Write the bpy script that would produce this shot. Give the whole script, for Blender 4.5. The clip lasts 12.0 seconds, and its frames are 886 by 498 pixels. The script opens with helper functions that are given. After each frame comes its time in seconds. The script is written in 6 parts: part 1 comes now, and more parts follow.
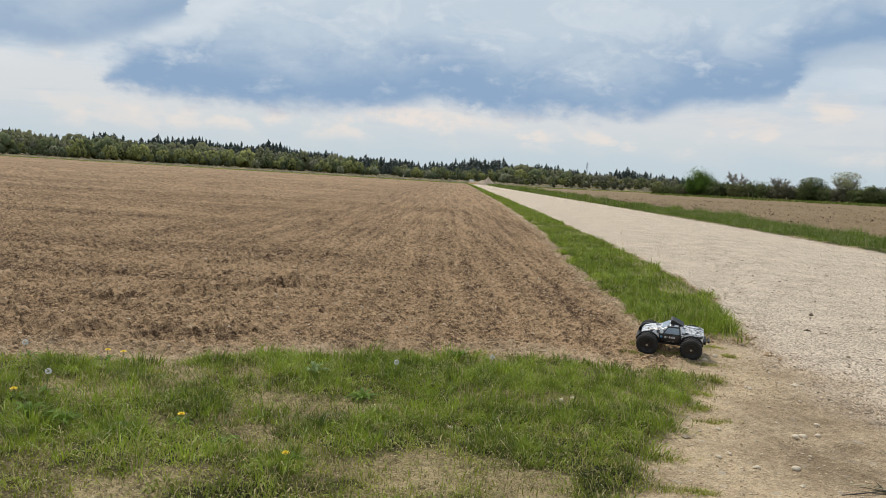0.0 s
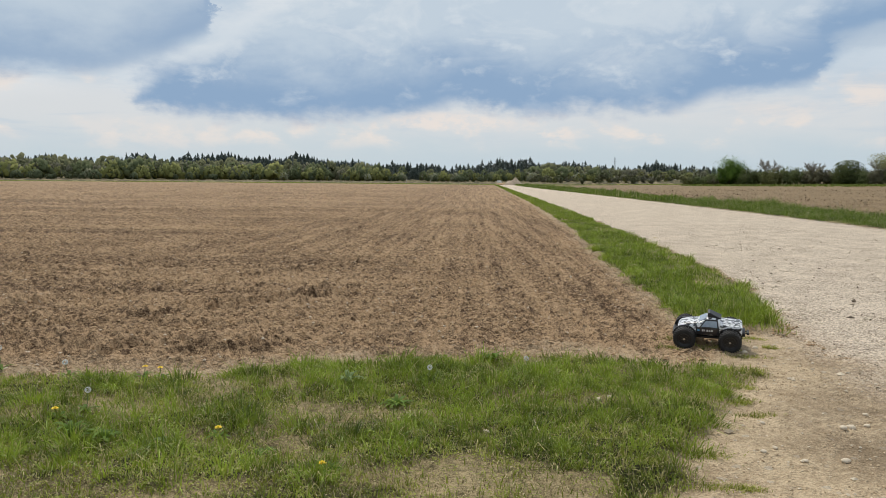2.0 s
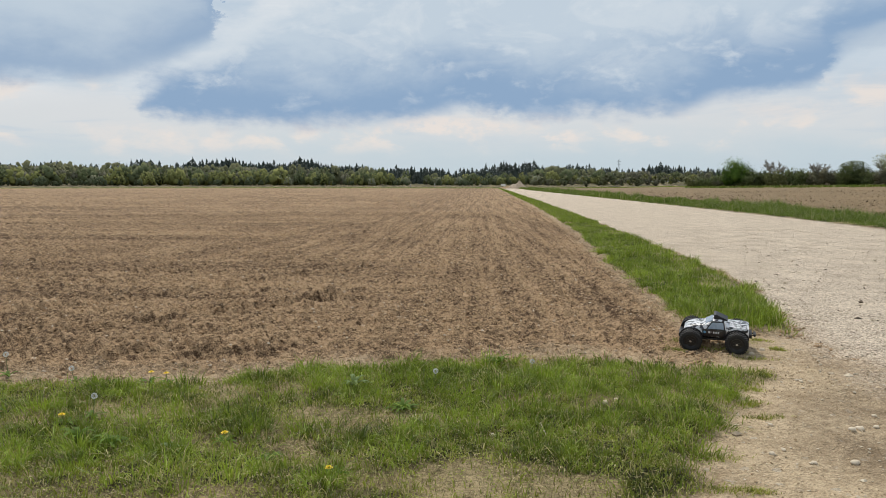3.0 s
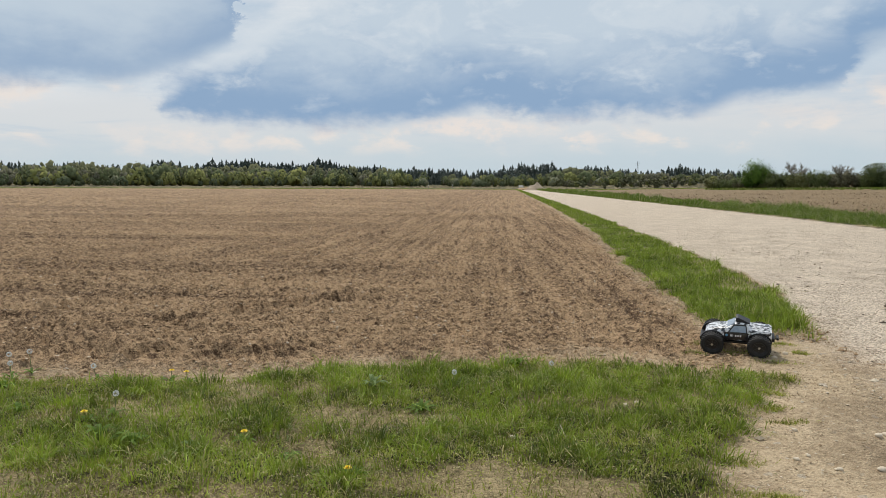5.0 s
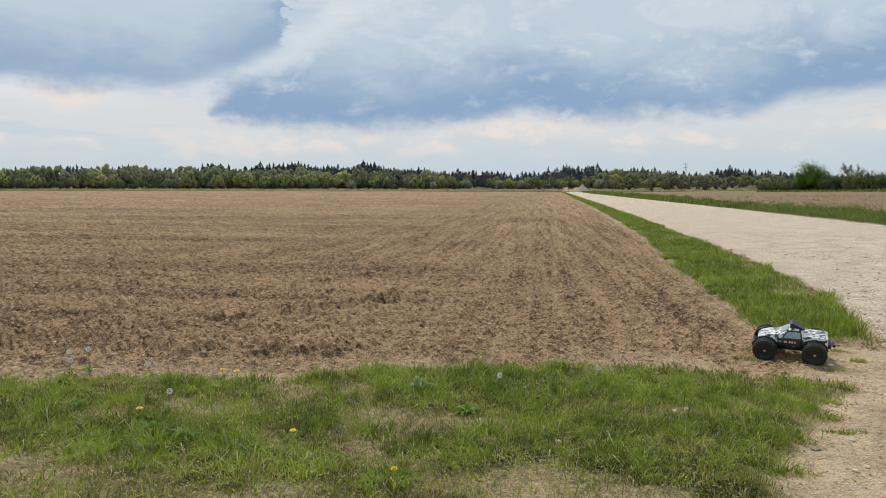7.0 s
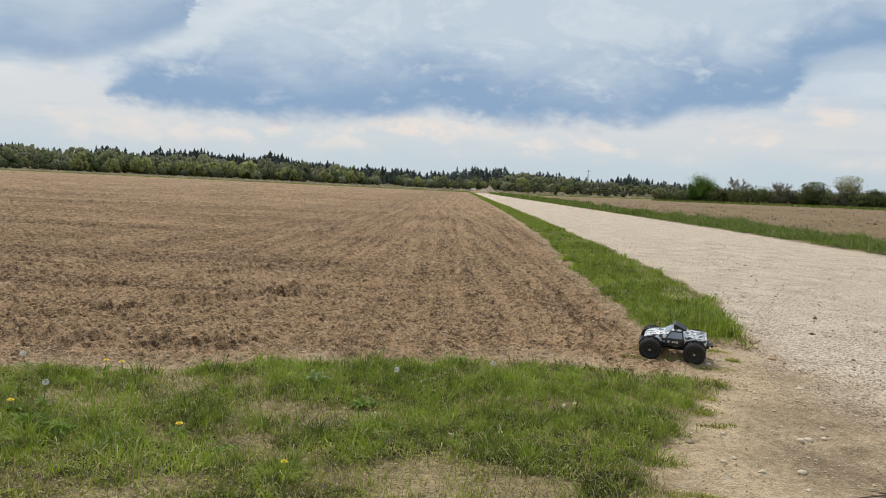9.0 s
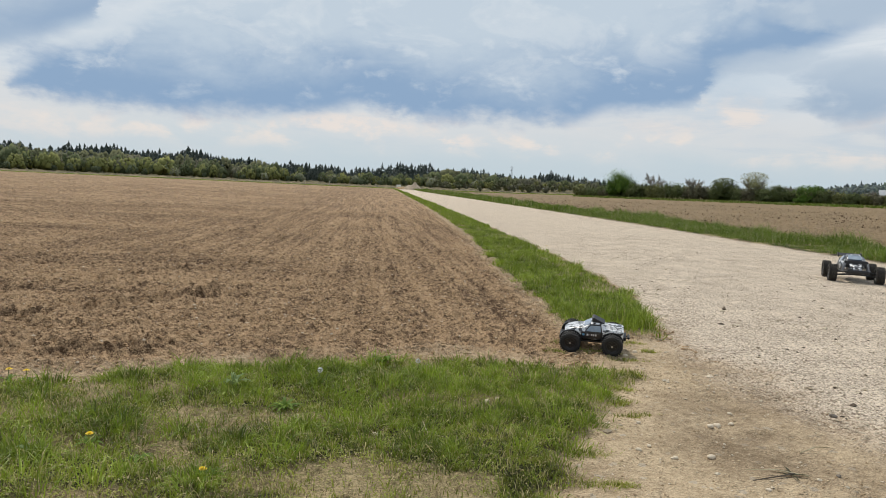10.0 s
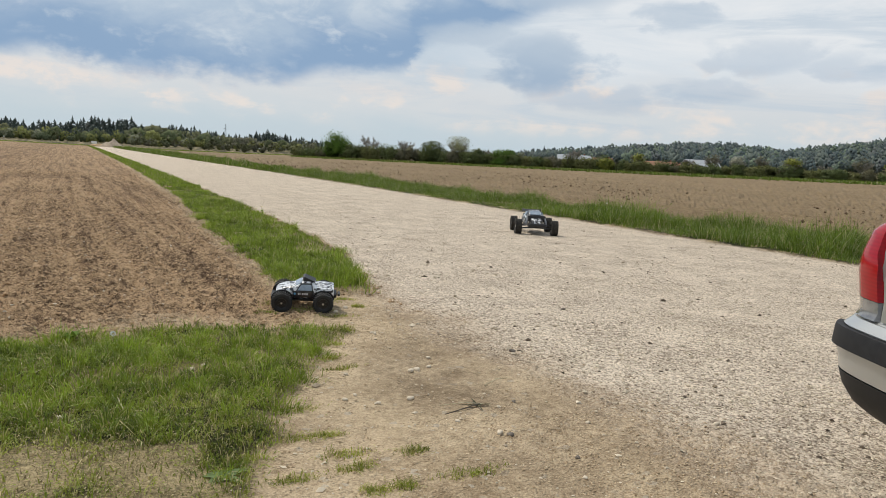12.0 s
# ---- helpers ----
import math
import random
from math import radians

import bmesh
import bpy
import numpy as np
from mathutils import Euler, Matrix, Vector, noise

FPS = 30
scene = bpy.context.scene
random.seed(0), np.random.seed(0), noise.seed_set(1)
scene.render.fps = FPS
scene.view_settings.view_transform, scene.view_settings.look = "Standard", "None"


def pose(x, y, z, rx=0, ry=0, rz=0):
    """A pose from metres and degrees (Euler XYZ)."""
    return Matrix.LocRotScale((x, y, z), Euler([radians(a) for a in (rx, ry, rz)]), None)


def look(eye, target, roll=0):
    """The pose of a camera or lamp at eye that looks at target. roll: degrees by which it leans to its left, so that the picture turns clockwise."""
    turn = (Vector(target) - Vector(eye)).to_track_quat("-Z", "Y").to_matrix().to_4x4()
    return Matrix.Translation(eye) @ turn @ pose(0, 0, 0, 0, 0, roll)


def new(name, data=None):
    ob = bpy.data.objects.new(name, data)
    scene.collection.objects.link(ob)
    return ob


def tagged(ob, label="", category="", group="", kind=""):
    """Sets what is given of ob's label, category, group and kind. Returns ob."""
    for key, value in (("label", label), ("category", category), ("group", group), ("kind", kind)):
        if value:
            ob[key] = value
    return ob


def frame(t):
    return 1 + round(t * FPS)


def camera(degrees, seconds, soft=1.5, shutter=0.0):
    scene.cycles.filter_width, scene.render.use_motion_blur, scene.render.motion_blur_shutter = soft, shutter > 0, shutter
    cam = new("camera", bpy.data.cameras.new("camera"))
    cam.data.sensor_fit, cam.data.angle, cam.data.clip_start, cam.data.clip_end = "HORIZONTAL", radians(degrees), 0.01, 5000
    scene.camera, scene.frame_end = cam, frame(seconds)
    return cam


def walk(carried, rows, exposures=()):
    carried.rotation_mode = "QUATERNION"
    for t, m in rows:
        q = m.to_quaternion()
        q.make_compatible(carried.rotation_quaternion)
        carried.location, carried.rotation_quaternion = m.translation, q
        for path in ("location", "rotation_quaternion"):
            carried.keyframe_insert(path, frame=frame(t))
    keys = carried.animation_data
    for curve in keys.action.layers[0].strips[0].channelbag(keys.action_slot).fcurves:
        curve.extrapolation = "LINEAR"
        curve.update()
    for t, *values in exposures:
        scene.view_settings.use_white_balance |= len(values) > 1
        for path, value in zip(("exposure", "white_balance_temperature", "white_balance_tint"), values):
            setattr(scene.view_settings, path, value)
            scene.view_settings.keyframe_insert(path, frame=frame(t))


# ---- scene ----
cam = camera(64.36, 12.0, soft=0.5)
# seconds, eye x y z, pitch, roll, yaw
PATH = [
    (0.0, -0.019, -0.021, 1.256, -5.839, -3.421, 0.409),
    (0.5, -0.028, -0.003, 1.255, -5.884, -2.764, 0.073),
    (1.0, -0.017, 0.001, 1.252, -5.877, -1.784, 1.272),
    (1.5, -0.011, 0.004, 1.254, -5.804, -1.094, 2.054),
    (2.0, -0.005, 0.006, 1.254, -5.666, -0.485, 2.605),
    (2.5, -0.005, 0.008, 1.252, -5.484, -0.113, 2.822),
    (4.5, -0.023, 0.013, 1.250, -5.215, -0.184, 3.546),
    (5.0, -0.021, 0.020, 1.247, -5.261, -0.189, 4.351),
    (5.5, -0.033, 0.018, 1.251, -5.268, -0.052, 5.510),
    (6.0, -0.030, 0.019, 1.251, -5.186, 0.212, 6.923),
    (6.5, -0.033, 0.023, 1.249, -5.127, 0.148, 7.898),
    (6.7, -0.035, 0.016, 1.250, -5.079, 0.065, 8.064),
    (8.3, -0.021, 0.009, 1.246, -5.227, -2.267, 3.937),
    (8.5, -0.016, -0.001, 1.232, -5.118, -2.463, 2.941),
    (9.0, 0.000, 0.005, 1.236, -5.123, -2.747, 0.543),
    (9.5, 0.018, -0.001, 1.244, -5.115, -2.838, -2.266),
    (10.0, 0.019, 0.002, 1.247, -5.125, -2.645, -5.508),
    (10.5, 0.041, -0.010, 1.244, -5.285, -2.570, -11.597),
    (11.0, 0.058, -0.032, 1.247, -5.738, -2.924, -18.151),
    (11.5, 0.067, -0.034, 1.243, -6.334, -3.174, -24.528),
    (12.0, 0.092, -0.041, 1.245, -7.103, -3.425, -28.056),
]
walk(cam, [(t, pose(x, y, z, 90 + p, r, w)) for t, x, y, z, p, r, w in PATH], exposures=[(0.0, 0.0), (12.0, 0.0)])

# ---------------------------------------------------------------- node helpers
def tree_of(owner):
    owner.use_nodes = True
    return owner.node_tree


def link(nt, value, socket):
    if isinstance(value, bpy.types.NodeSocket):
        nt.links.new(value, socket)
    elif value is not None:
        socket.default_value = value


def calc(nt, op, a, b=None, c=None, clamp=False):
    n = nt.nodes.new("ShaderNodeMath")
    n.operation, n.use_clamp = op, clamp
    for i, v in enumerate((a, b, c)):
        link(nt, v, n.inputs[i])
    return n.outputs[0]


def step_up(nt, v, lo, hi, a=0.0, b=1.0):
    n = nt.nodes.new("ShaderNodeMapRange")
    n.interpolation_type = "SMOOTHSTEP"
    for i, x in enumerate((v, lo, hi, a, b)):
        link(nt, x, n.inputs[i])
    return n.outputs[0]


def mix(nt, f, a, b, kind="MIX"):
    n = nt.nodes.new("ShaderNodeMix")
    n.data_type, n.blend_type = "RGBA", kind
    link(nt, f, n.inputs[0])
    for v, s in ((a, n.inputs[6]), (b, n.inputs[7])):
        link(nt, (*v, 1) if isinstance(v, tuple) and len(v) == 3 else v, s)
    return n.outputs[2]


def fuzz(nt, vec, scale, detail=4.0, rough=0.55, warp=0.0):
    n = nt.nodes.new("ShaderNodeTexNoise")
    link(nt, vec, n.inputs["Vector"])
    n.inputs["Scale"].default_value, n.inputs["Detail"].default_value = scale, detail
    n.inputs["Roughness"].default_value, n.inputs["Distortion"].default_value = rough, warp
    return n.outputs["Fac"]


def stretch(nt, vec, sx, sy, sz, turn=0.0):
    n = nt.nodes.new("ShaderNodeMapping")
    link(nt, vec, n.inputs["Vector"])
    n.inputs["Scale"].default_value = (sx, sy, sz)
    n.inputs["Rotation"].default_value = (0, 0, radians(turn))
    return n.outputs[0]


def place(nt):
    return nt.nodes.new("ShaderNodeNewGeometry").outputs["Position"]


def local(nt):
    return nt.nodes.new("ShaderNodeTexCoord").outputs["Object"]


def relief(nt, height, strength, distance):
    n = nt.nodes.new("ShaderNodeBump")
    n.inputs["Strength"].default_value, n.inputs["Distance"].default_value = strength, distance
    link(nt, height, n.inputs["Height"])
    return n.outputs[0]


def material(name):
    m = bpy.data.materials.new(name)
    nt = tree_of(m)
    return m, nt, nt.nodes["Principled BSDF"]


def surface(name, dark, light, scale=8.0, rough=0.6, metal=0.0, bump=0.15, depth=0.005, per=0.0, coat=0.0, through_light=0.0, gloss=0.5):
    """A grained surface between two colours; per: how far pieces differ by island."""
    m, nt, b = material(name)
    v = local(nt)
    g = calc(nt, "MULTIPLY_ADD", fuzz(nt, v, scale, 5), 0.7, calc(nt, "MULTIPLY", fuzz(nt, v, scale * 6, 3), 0.3))
    f = step_up(nt, g, 0.3, 0.7)
    if per:
        r = nt.nodes.new("ShaderNodeNewGeometry").outputs["Random Per Island"]
        f = calc(nt, "ADD", calc(nt, "MULTIPLY", f, 1 - per), calc(nt, "MULTIPLY", r, per))
    link(nt, mix(nt, f, dark, light), b.inputs["Base Color"])
    link(nt, step_up(nt, g, 0.2, 0.8, max(0.02, rough - 0.1), min(1, rough + 0.1)), b.inputs["Roughness"])
    b.inputs["Metallic"].default_value, b.inputs["Coat Weight"].default_value = metal, coat
    b.inputs["Specular IOR Level"].default_value = gloss
    if bump:
        link(nt, relief(nt, g, bump, depth), b.inputs["Normal"])
    if through_light:
        b.inputs["Subsurface Weight"].default_value = 0
        t = nt.nodes.new("ShaderNodeBsdfTranslucent")
        link(nt, mix(nt, f, dark, light), t.inputs[0])
        s = nt.nodes.new("ShaderNodeMixShader")
        s.inputs[0].default_value = through_light
        nt.links.new(b.outputs[0], s.inputs[1])
        nt.links.new(t.outputs[0], s.inputs[2])
        nt.links.new(s.outputs[0], nt.nodes["Material Output"].inputs[0])
    return m


# ---------------------------------------------------------------- sky and sun
SUN_EL, SUN_AZ = 55.0, -22.0
world = bpy.data.worlds.new("cloudy_sky")
scene.world = world
nt = tree_of(world)
back = nt.nodes["Background"]
gen = nt.nodes.new("ShaderNodeTexCoord").outputs["Generated"]
sep = nt.nodes.new("ShaderNodeSeparateXYZ")
nt.links.new(gen, sep.inputs[0])
az = calc(nt, "DEGREES", calc(nt, "ARCTAN2", sep.outputs[0], sep.outputs[1]))
el = calc(nt, "DEGREES", calc(nt, "ARCSINE", sep.outputs[2]))
com = nt.nodes.new("ShaderNodeCombineXYZ")
nt.links.new(az, com.inputs[0])
nt.links.new(el, com.inputs[1])
flat = com.outputs[0]
billow = fuzz(nt, stretch(nt, flat, 0.09, 0.2, 1), 1.0, 8, 0.55, 0.3)
puff = fuzz(nt, stretch(nt, flat, 0.3, 0.55, 1), 1.0, 6, 0.55, 0.2)
wisp = fuzz(nt, stretch(nt, flat, 0.035, 0.16, 1), 1.0, 6, 0.6, 0.5)
clear = nt.nodes.new("ShaderNodeTexSky")
clear.sky_type, clear.sun_disc = "NISHITA", False
clear.sun_elevation, clear.sun_rotation = radians(SUN_EL), radians(SUN_AZ)
def curve(nt, v, xs, ys, lo=-60.0, hi=80.0, top=20.0):
    """A line through bearings and heights in degrees."""
    n = nt.nodes.new("ShaderNodeFloatCurve")
    c = n.mapping.curves[0]
    for k, (x, y) in enumerate(zip(xs, ys)):
        at = ((x - lo) / (hi - lo), y / top)
        if k < 2:
            c.points[k].location = at
        else:
            c.points.new(*at)
    for q in c.points:
        q.handle_type = "AUTO_CLAMPED"
    n.mapping.update()
    link(nt, step_up_line(nt, v, lo, hi), n.inputs["Value"])
    return calc(nt, "MULTIPLY", n.outputs[0], top)


def step_up_line(nt, v, lo, hi):
    return calc(nt, "DIVIDE", calc(nt, "SUBTRACT", v, lo), hi - lo, clamp=True)


def off(v, k):
    return calc(nt, "MULTIPLY", calc(nt, "SUBTRACT", v, 0.5), k)


# thin bright haze: grey-blue on the horizon, cream above it, white higher up
low = mix(nt, step_up(nt, calc(nt, "ADD", el, calc(nt, "ADD", off(wisp, 5.0), off(puff, 2.0))), 0.8, 5.2), (0.53, 0.625, 0.69), (0.67, 0.69, 0.71))
high = mix(nt, step_up(nt, wisp, 0.36, 0.62), (0.50, 0.595, 0.69), (0.79, 0.80, 0.81))
high = mix(nt, step_up(nt, az, 20.0, 38.0, 0.0, 0.5), high, (0.86, 0.88, 0.89))
pale = mix(nt, step_up(nt, calc(nt, "ADD", el, off(billow, 3.0)), 4.5, 8.5), low, high)
warm = calc(nt, "MULTIPLY", step_up(nt, calc(nt, "ADD", puff, off(billow, 0.8)), 0.50, 0.72), calc(nt, "MULTIPLY", step_up(nt, el, 2.0, 3.6), step_up(nt, el, 9.0, 6.0)))
pale = mix(nt, warm, pale, (0.80, 0.735, 0.69))
grey = calc(nt, "MULTIPLY", step_up(nt, calc(nt, "ADD", wisp, off(puff, 0.35)), 0.50, 0.66), step_up(nt, az, 22.0, 34.0))
pale = mix(nt, calc(nt, "MULTIPLY", grey, step_up(nt, el, 2.5, 5.0, 0.0, 0.40)), pale, (0.52, 0.61, 0.70))
streak = fuzz(nt, stretch(nt, flat, 0.06, 0.42, 1), 1.0, 6, 0.6, 0.6)
pale = mix(nt, calc(nt, "MULTIPLY", step_up(nt, streak, 0.50, 0.66), step_up(nt, el, 1.5, 4.0, 0.0, 0.6)), pale, (0.51, 0.60, 0.69))
pale = mix(nt, 0.05, pale, mix(nt, 1.0, clear.outputs[0], (0.12, 0.12, 0.12), "MULTIPLY"))
# the long heavy cloud: lower edge, upper edge, by bearing
curl = fuzz(nt, stretch(nt, flat, 0.8, 1.2, 1), 1.0, 6, 0.65)
jag = calc(nt, "ADD", off(billow, 2.4), calc(nt, "ADD", off(puff, 2.4), off(curl, 1.0)))
way = calc(nt, "ADD", az, calc(nt, "ADD", off(puff, 5.0), off(curl, 2.0)))
edge = curve(nt, way, [-60, -31, -27, -25, -17.5, -9.2, -5.0, -0.5, 2.6, 8, 14.3, 18, 24.0, 25.6, 27.5, 30, 34, 40, 46, 80],
             [19, 10, 5.8, 4.8, 4.4, 4.6, 4.9, 5.7, 5.1, 5.0, 4.9, 5.8, 6.7, 8.4, 9.4, 9.8, 11.2, 13.6, 18.5, 19])
roof = curve(nt, way, [-60, -30, -26, -20, -15, -9, -4, 46, 55, 80], [1, 5, 8.6, 11.6, 15.0, 18.5, 19.8, 19.8, 19.8, 19.8])
over = calc(nt, "SUBTRACT", calc(nt, "ADD", el, jag), edge)
under = calc(nt, "SUBTRACT", calc(nt, "ADD", roof, off(billow, 4.0)), el)
bulk = calc(nt, "MULTIPLY", step_up(nt, over, -0.5, 1.3), step_up(nt, under, -1.2, 3.2))
weight = calc(nt, "ADD", calc(nt, "SUBTRACT", 1.0, calc(nt, "DIVIDE", over, 7.5)), calc(nt, "ADD", off(billow, 1.5), off(puff, 0.7)))
tone = mix(nt, step_up(nt, weight, 0.0, 0.75), (0.535, 0.625, 0.715), (0.270, 0.395, 0.570))
tone = mix(nt, step_up(nt, under, 0.4, 3.4), (0.70, 0.75, 0.79), tone)
tone = mix(nt, calc(nt, "MULTIPLY", step_up(nt, calc(nt, "ADD", puff, off(wisp, 0.3)), 0.52, 0.72, 0.0, 0.6), step_up(nt, over, 1.0, 3.5, 0.35, 1.0)), tone, (0.68, 0.74, 0.79))
heap_up = fuzz(nt, stretch(nt, flat, 0.13, 0.24, 1), 1.0, 9, 0.6, 0.8)
crest = calc(nt, "MULTIPLY", step_up(nt, heap_up, 0.50, 0.62), step_up(nt, calc(nt, "ADD", heap_up, off(curl, 0.2)), 0.80, 0.56))
tone = mix(nt, calc(nt, "MULTIPLY", crest, step_up(nt, over, 2.0, 5.0, 0.0, 0.30)), tone, (0.74, 0.78, 0.81))
sky = mix(nt, bulk, pale, tone)
# the second heavy cloud to the west
edge_w = curve(nt, way, [-60, -37.5, -31, -25.4, -21.6, -19.9, -18.6, 80], [6.9, 7.0, 7.3, 8.4, 9.7, 12.6, 19, 19])
over_w = calc(nt, "SUBTRACT", calc(nt, "ADD", el, jag), edge_w)
tone_w = mix(nt, step_up(nt, calc(nt, "ADD", over_w, off(billow, 6.0)), 0.5, 5.5), (0.30, 0.415, 0.575), (0.52, 0.61, 0.70))
sky = mix(nt, calc(nt, "MULTIPLY", step_up(nt, over_w, -0.5, 1.2), 0.95), sky, tone_w)
# loose small clouds: bearing, height, half width, half height, weight
bx = calc(nt, "ADD", az, calc(nt, "ADD", off(puff, 9.0), off(billow, 5.0)))
by = calc(nt, "ADD", el, calc(nt, "ADD", off(billow, 3.0), off(puff, 1.6)))
small = None
for a, e, w, h, k in [(35.6, 8.1, 5.4, 3.0, 0.95), (30.0, 9.9, 5.0, 1.4, 0.7), (44.6, 11.4, 3.4, 1.2, 0.7), (35.5, 13.4, 8.5, 1.6, 0.75), (52, 8.7, 4.2, 1.6, 0.5), (57, 8.0, 4.2, 1.3, 0.45), (48, 6.2, 5.0, 1.1, 0.35), (40, 5.4, 6.0, 1.4, 0.35), (-52, 6.0, 6.0, 1.2, 0.4)]:
    u = calc(nt, "DIVIDE", calc(nt, "SUBTRACT", bx, a), w)
    v = calc(nt, "DIVIDE", calc(nt, "SUBTRACT", by, e), h)
    r2 = calc(nt, "ADD", calc(nt, "MULTIPLY", u, u), calc(nt, "MULTIPLY", v, v))
    c = calc(nt, "MULTIPLY", step_up(nt, r2, 1.0, 0.15), k)
    small = c if small is None else calc(nt, "MAXIMUM", small, c)
blush = None
for a, e, w, h, k in [(-2.5, 4.5, 7.5, 1.0, 0.75), (7.0, 3.6, 2.0, 0.6, 0.7), (-24, 3.4, 9.0, 1.2, 0.35), (22, 5.2, 5.0, 0.8, 0.3)]:
    u = calc(nt, "DIVIDE", calc(nt, "SUBTRACT", bx, a), w)
    v = calc(nt, "DIVIDE", calc(nt, "SUBTRACT", by, e), h)
    c = calc(nt, "MULTIPLY", step_up(nt, calc(nt, "ADD", calc(nt, "MULTIPLY", u, u), calc(nt, "MULTIPLY", v, v)), 1.0, 0.1), k)
    blush = c if blush is None else calc(nt, "MAXIMUM", blush, c)
blush = calc(nt, "MULTIPLY", blush, calc(nt, "MULTIPLY", step_up(nt, calc(nt, "ADD", curl, off(puff, 0.8)), 0.38, 0.58, 0.35, 1.0), calc(nt, "SUBTRACT", 1.0, bulk)))
sky = mix(nt, blush, sky, (0.84, 0.755, 0.695))
sky = mix(nt, small, sky, mix(nt, step_up(nt, by, 5.5, 10.5), (0.33, 0.44, 0.58), (0.48, 0.57, 0.67)))
sky = mix(nt, calc(nt, "MULTIPLY", step_up(nt, el, 15.0, 24.0), step_up(nt, billow, 0.42, 0.6, 0.0, 0.7)), sky, (0.52, 0.60, 0.70))
sky = mix(nt, step_up(nt, el, 18.0, 60.0), sky, (0.50, 0.55, 0.62))
sky = mix(nt, step_up(nt, el, -4.0, -0.5), (0.25, 0.22, 0.18), sky)
nt.links.new(sky, back.inputs[0])
back.inputs[1].default_value = 1.0

sun = new("sun", bpy.data.lights.new("sun", "SUN"))
sun.data.energy, sun.data.angle, sun.data.color = 2.65, radians(5), (1.0, 0.93, 0.82)
sd = Vector((math.sin(radians(SUN_AZ)) * math.cos(radians(SUN_EL)), math.cos(radians(SUN_AZ)) * math.cos(radians(SUN_EL)), math.sin(radians(SUN_EL))))
sun.matrix_world = look(sd * 60, (0, 0, 0))

# ---------------------------------------------------------------- mesh helpers
rng = np.random.default_rng(7)


def lattice(ix, iy, seed):
    h = (ix.astype(np.int64) * 374761393 + iy.astype(np.int64) * 668265263 + seed * 974711) & 0x7FFFFFFF
    h = ((h ^ (h >> 13)) * 1274126177) & 0x7FFFFFFF
    return ((h ^ (h >> 16)) & 0xFFFF) / 65535.0


def vnoise(x, y, seed=0):
    """Smooth noise from 0 to 1 over arrays of places."""
    x, y = np.asarray(x, float), np.asarray(y, float)
    ix, iy = np.floor(x), np.floor(y)
    fx, fy = x - ix, y - iy
    fx, fy = fx * fx * (3 - 2 * fx), fy * fy * (3 - 2 * fy)
    a, b = lattice(ix, iy, seed), lattice(ix + 1, iy, seed)
    c, d = lattice(ix, iy + 1, seed), lattice(ix + 1, iy + 1, seed)
    return (a + (b - a) * fx) * (1 - fy) + (c + (d - c) * fx) * fy


def fbm(x, y, octaves=4, seed=0, gain=0.5):
    t, amp, tot = 0, 1.0, 0.0
    for i in range(octaves):
        t = t + amp * vnoise(np.asarray(x) * 2 ** i + 17.3 * i, np.asarray(y) * 2 ** i - 9.1 * i, seed + i)
        tot, amp = tot + amp, amp * gain
    return t / tot


def smooth(v, lo, hi):
    t = np.clip((v - lo) / (hi - lo), 0, 1)
    return t * t * (3 - 2 * t)


def sheet(name, verts, faces, mat, parent=None, shade=False, attrs=None):
    """One mesh object from arrays of vertices and of triangles or quads."""
    verts, faces = np.asarray(verts, np.float32), np.asarray(faces, np.int32)
    me = bpy.data.meshes.new(name)
    k = faces.shape[1]
    me.vertices.add(len(verts))
    me.vertices.foreach_set("co", verts.ravel())
    me.loops.add(faces.size)
    me.loops.foreach_set("vertex_index", faces.ravel())
    me.polygons.add(len(faces))
    me.polygons.foreach_set("loop_start", np.arange(0, faces.size, k, dtype=np.int32))
    me.polygons.foreach_set("use_smooth", np.full(len(faces), shade))
    for key, vals in (attrs or {}).items():
        me.attributes.new(key, "FLOAT", "POINT").data.foreach_set("value", np.asarray(vals, np.float32))
    me.update(calc_edges=True)
    me.validate()
    if mat:
        me.materials.append(mat)
    ob = new(name, me)
    ob.parent = parent
    return ob


def part(name, bm, mat, parent, label="", shade=True):
    """Links a bmesh as one mesh under a thing or a part."""
    me = bpy.data.meshes.new(name)
    bmesh.ops.recalc_face_normals(bm, faces=bm.faces)
    bm.to_mesh(me)
    bm.free()
    me.materials.append(mat)
    if shade:
        me.shade_smooth()
        me.set_sharp_from_angle(angle=radians(35))
    ob = new(name, me)
    ob.parent = parent
    if label:
        tagged(ob, label)
    return ob


def thing(name, m, label, category, group="", kind=""):
    ob = new(name)
    ob.empty_display_size = 0.1
    ob.matrix_world = m
    return tagged(ob, label, category, group, kind)


def box(bm, x0, x1, y0, y1, z0, z1, bevel=0.0, turn=None):
    vs = bmesh.ops.create_cube(bm, size=1.0)["verts"]
    m = Matrix.Translation(((x0 + x1) / 2, (y0 + y1) / 2, (z0 + z1) / 2)) @ (turn or Matrix()) @ Matrix.Diagonal((x1 - x0, y1 - y0, z1 - z0, 1))
    bmesh.ops.transform(bm, matrix=m, verts=vs)
    if bevel:
        es = {e for v in vs for e in v.link_edges}
        bmesh.ops.bevel(bm, geom=list(es), offset=bevel, segments=2, affect="EDGES", profile=0.6)
    return bm


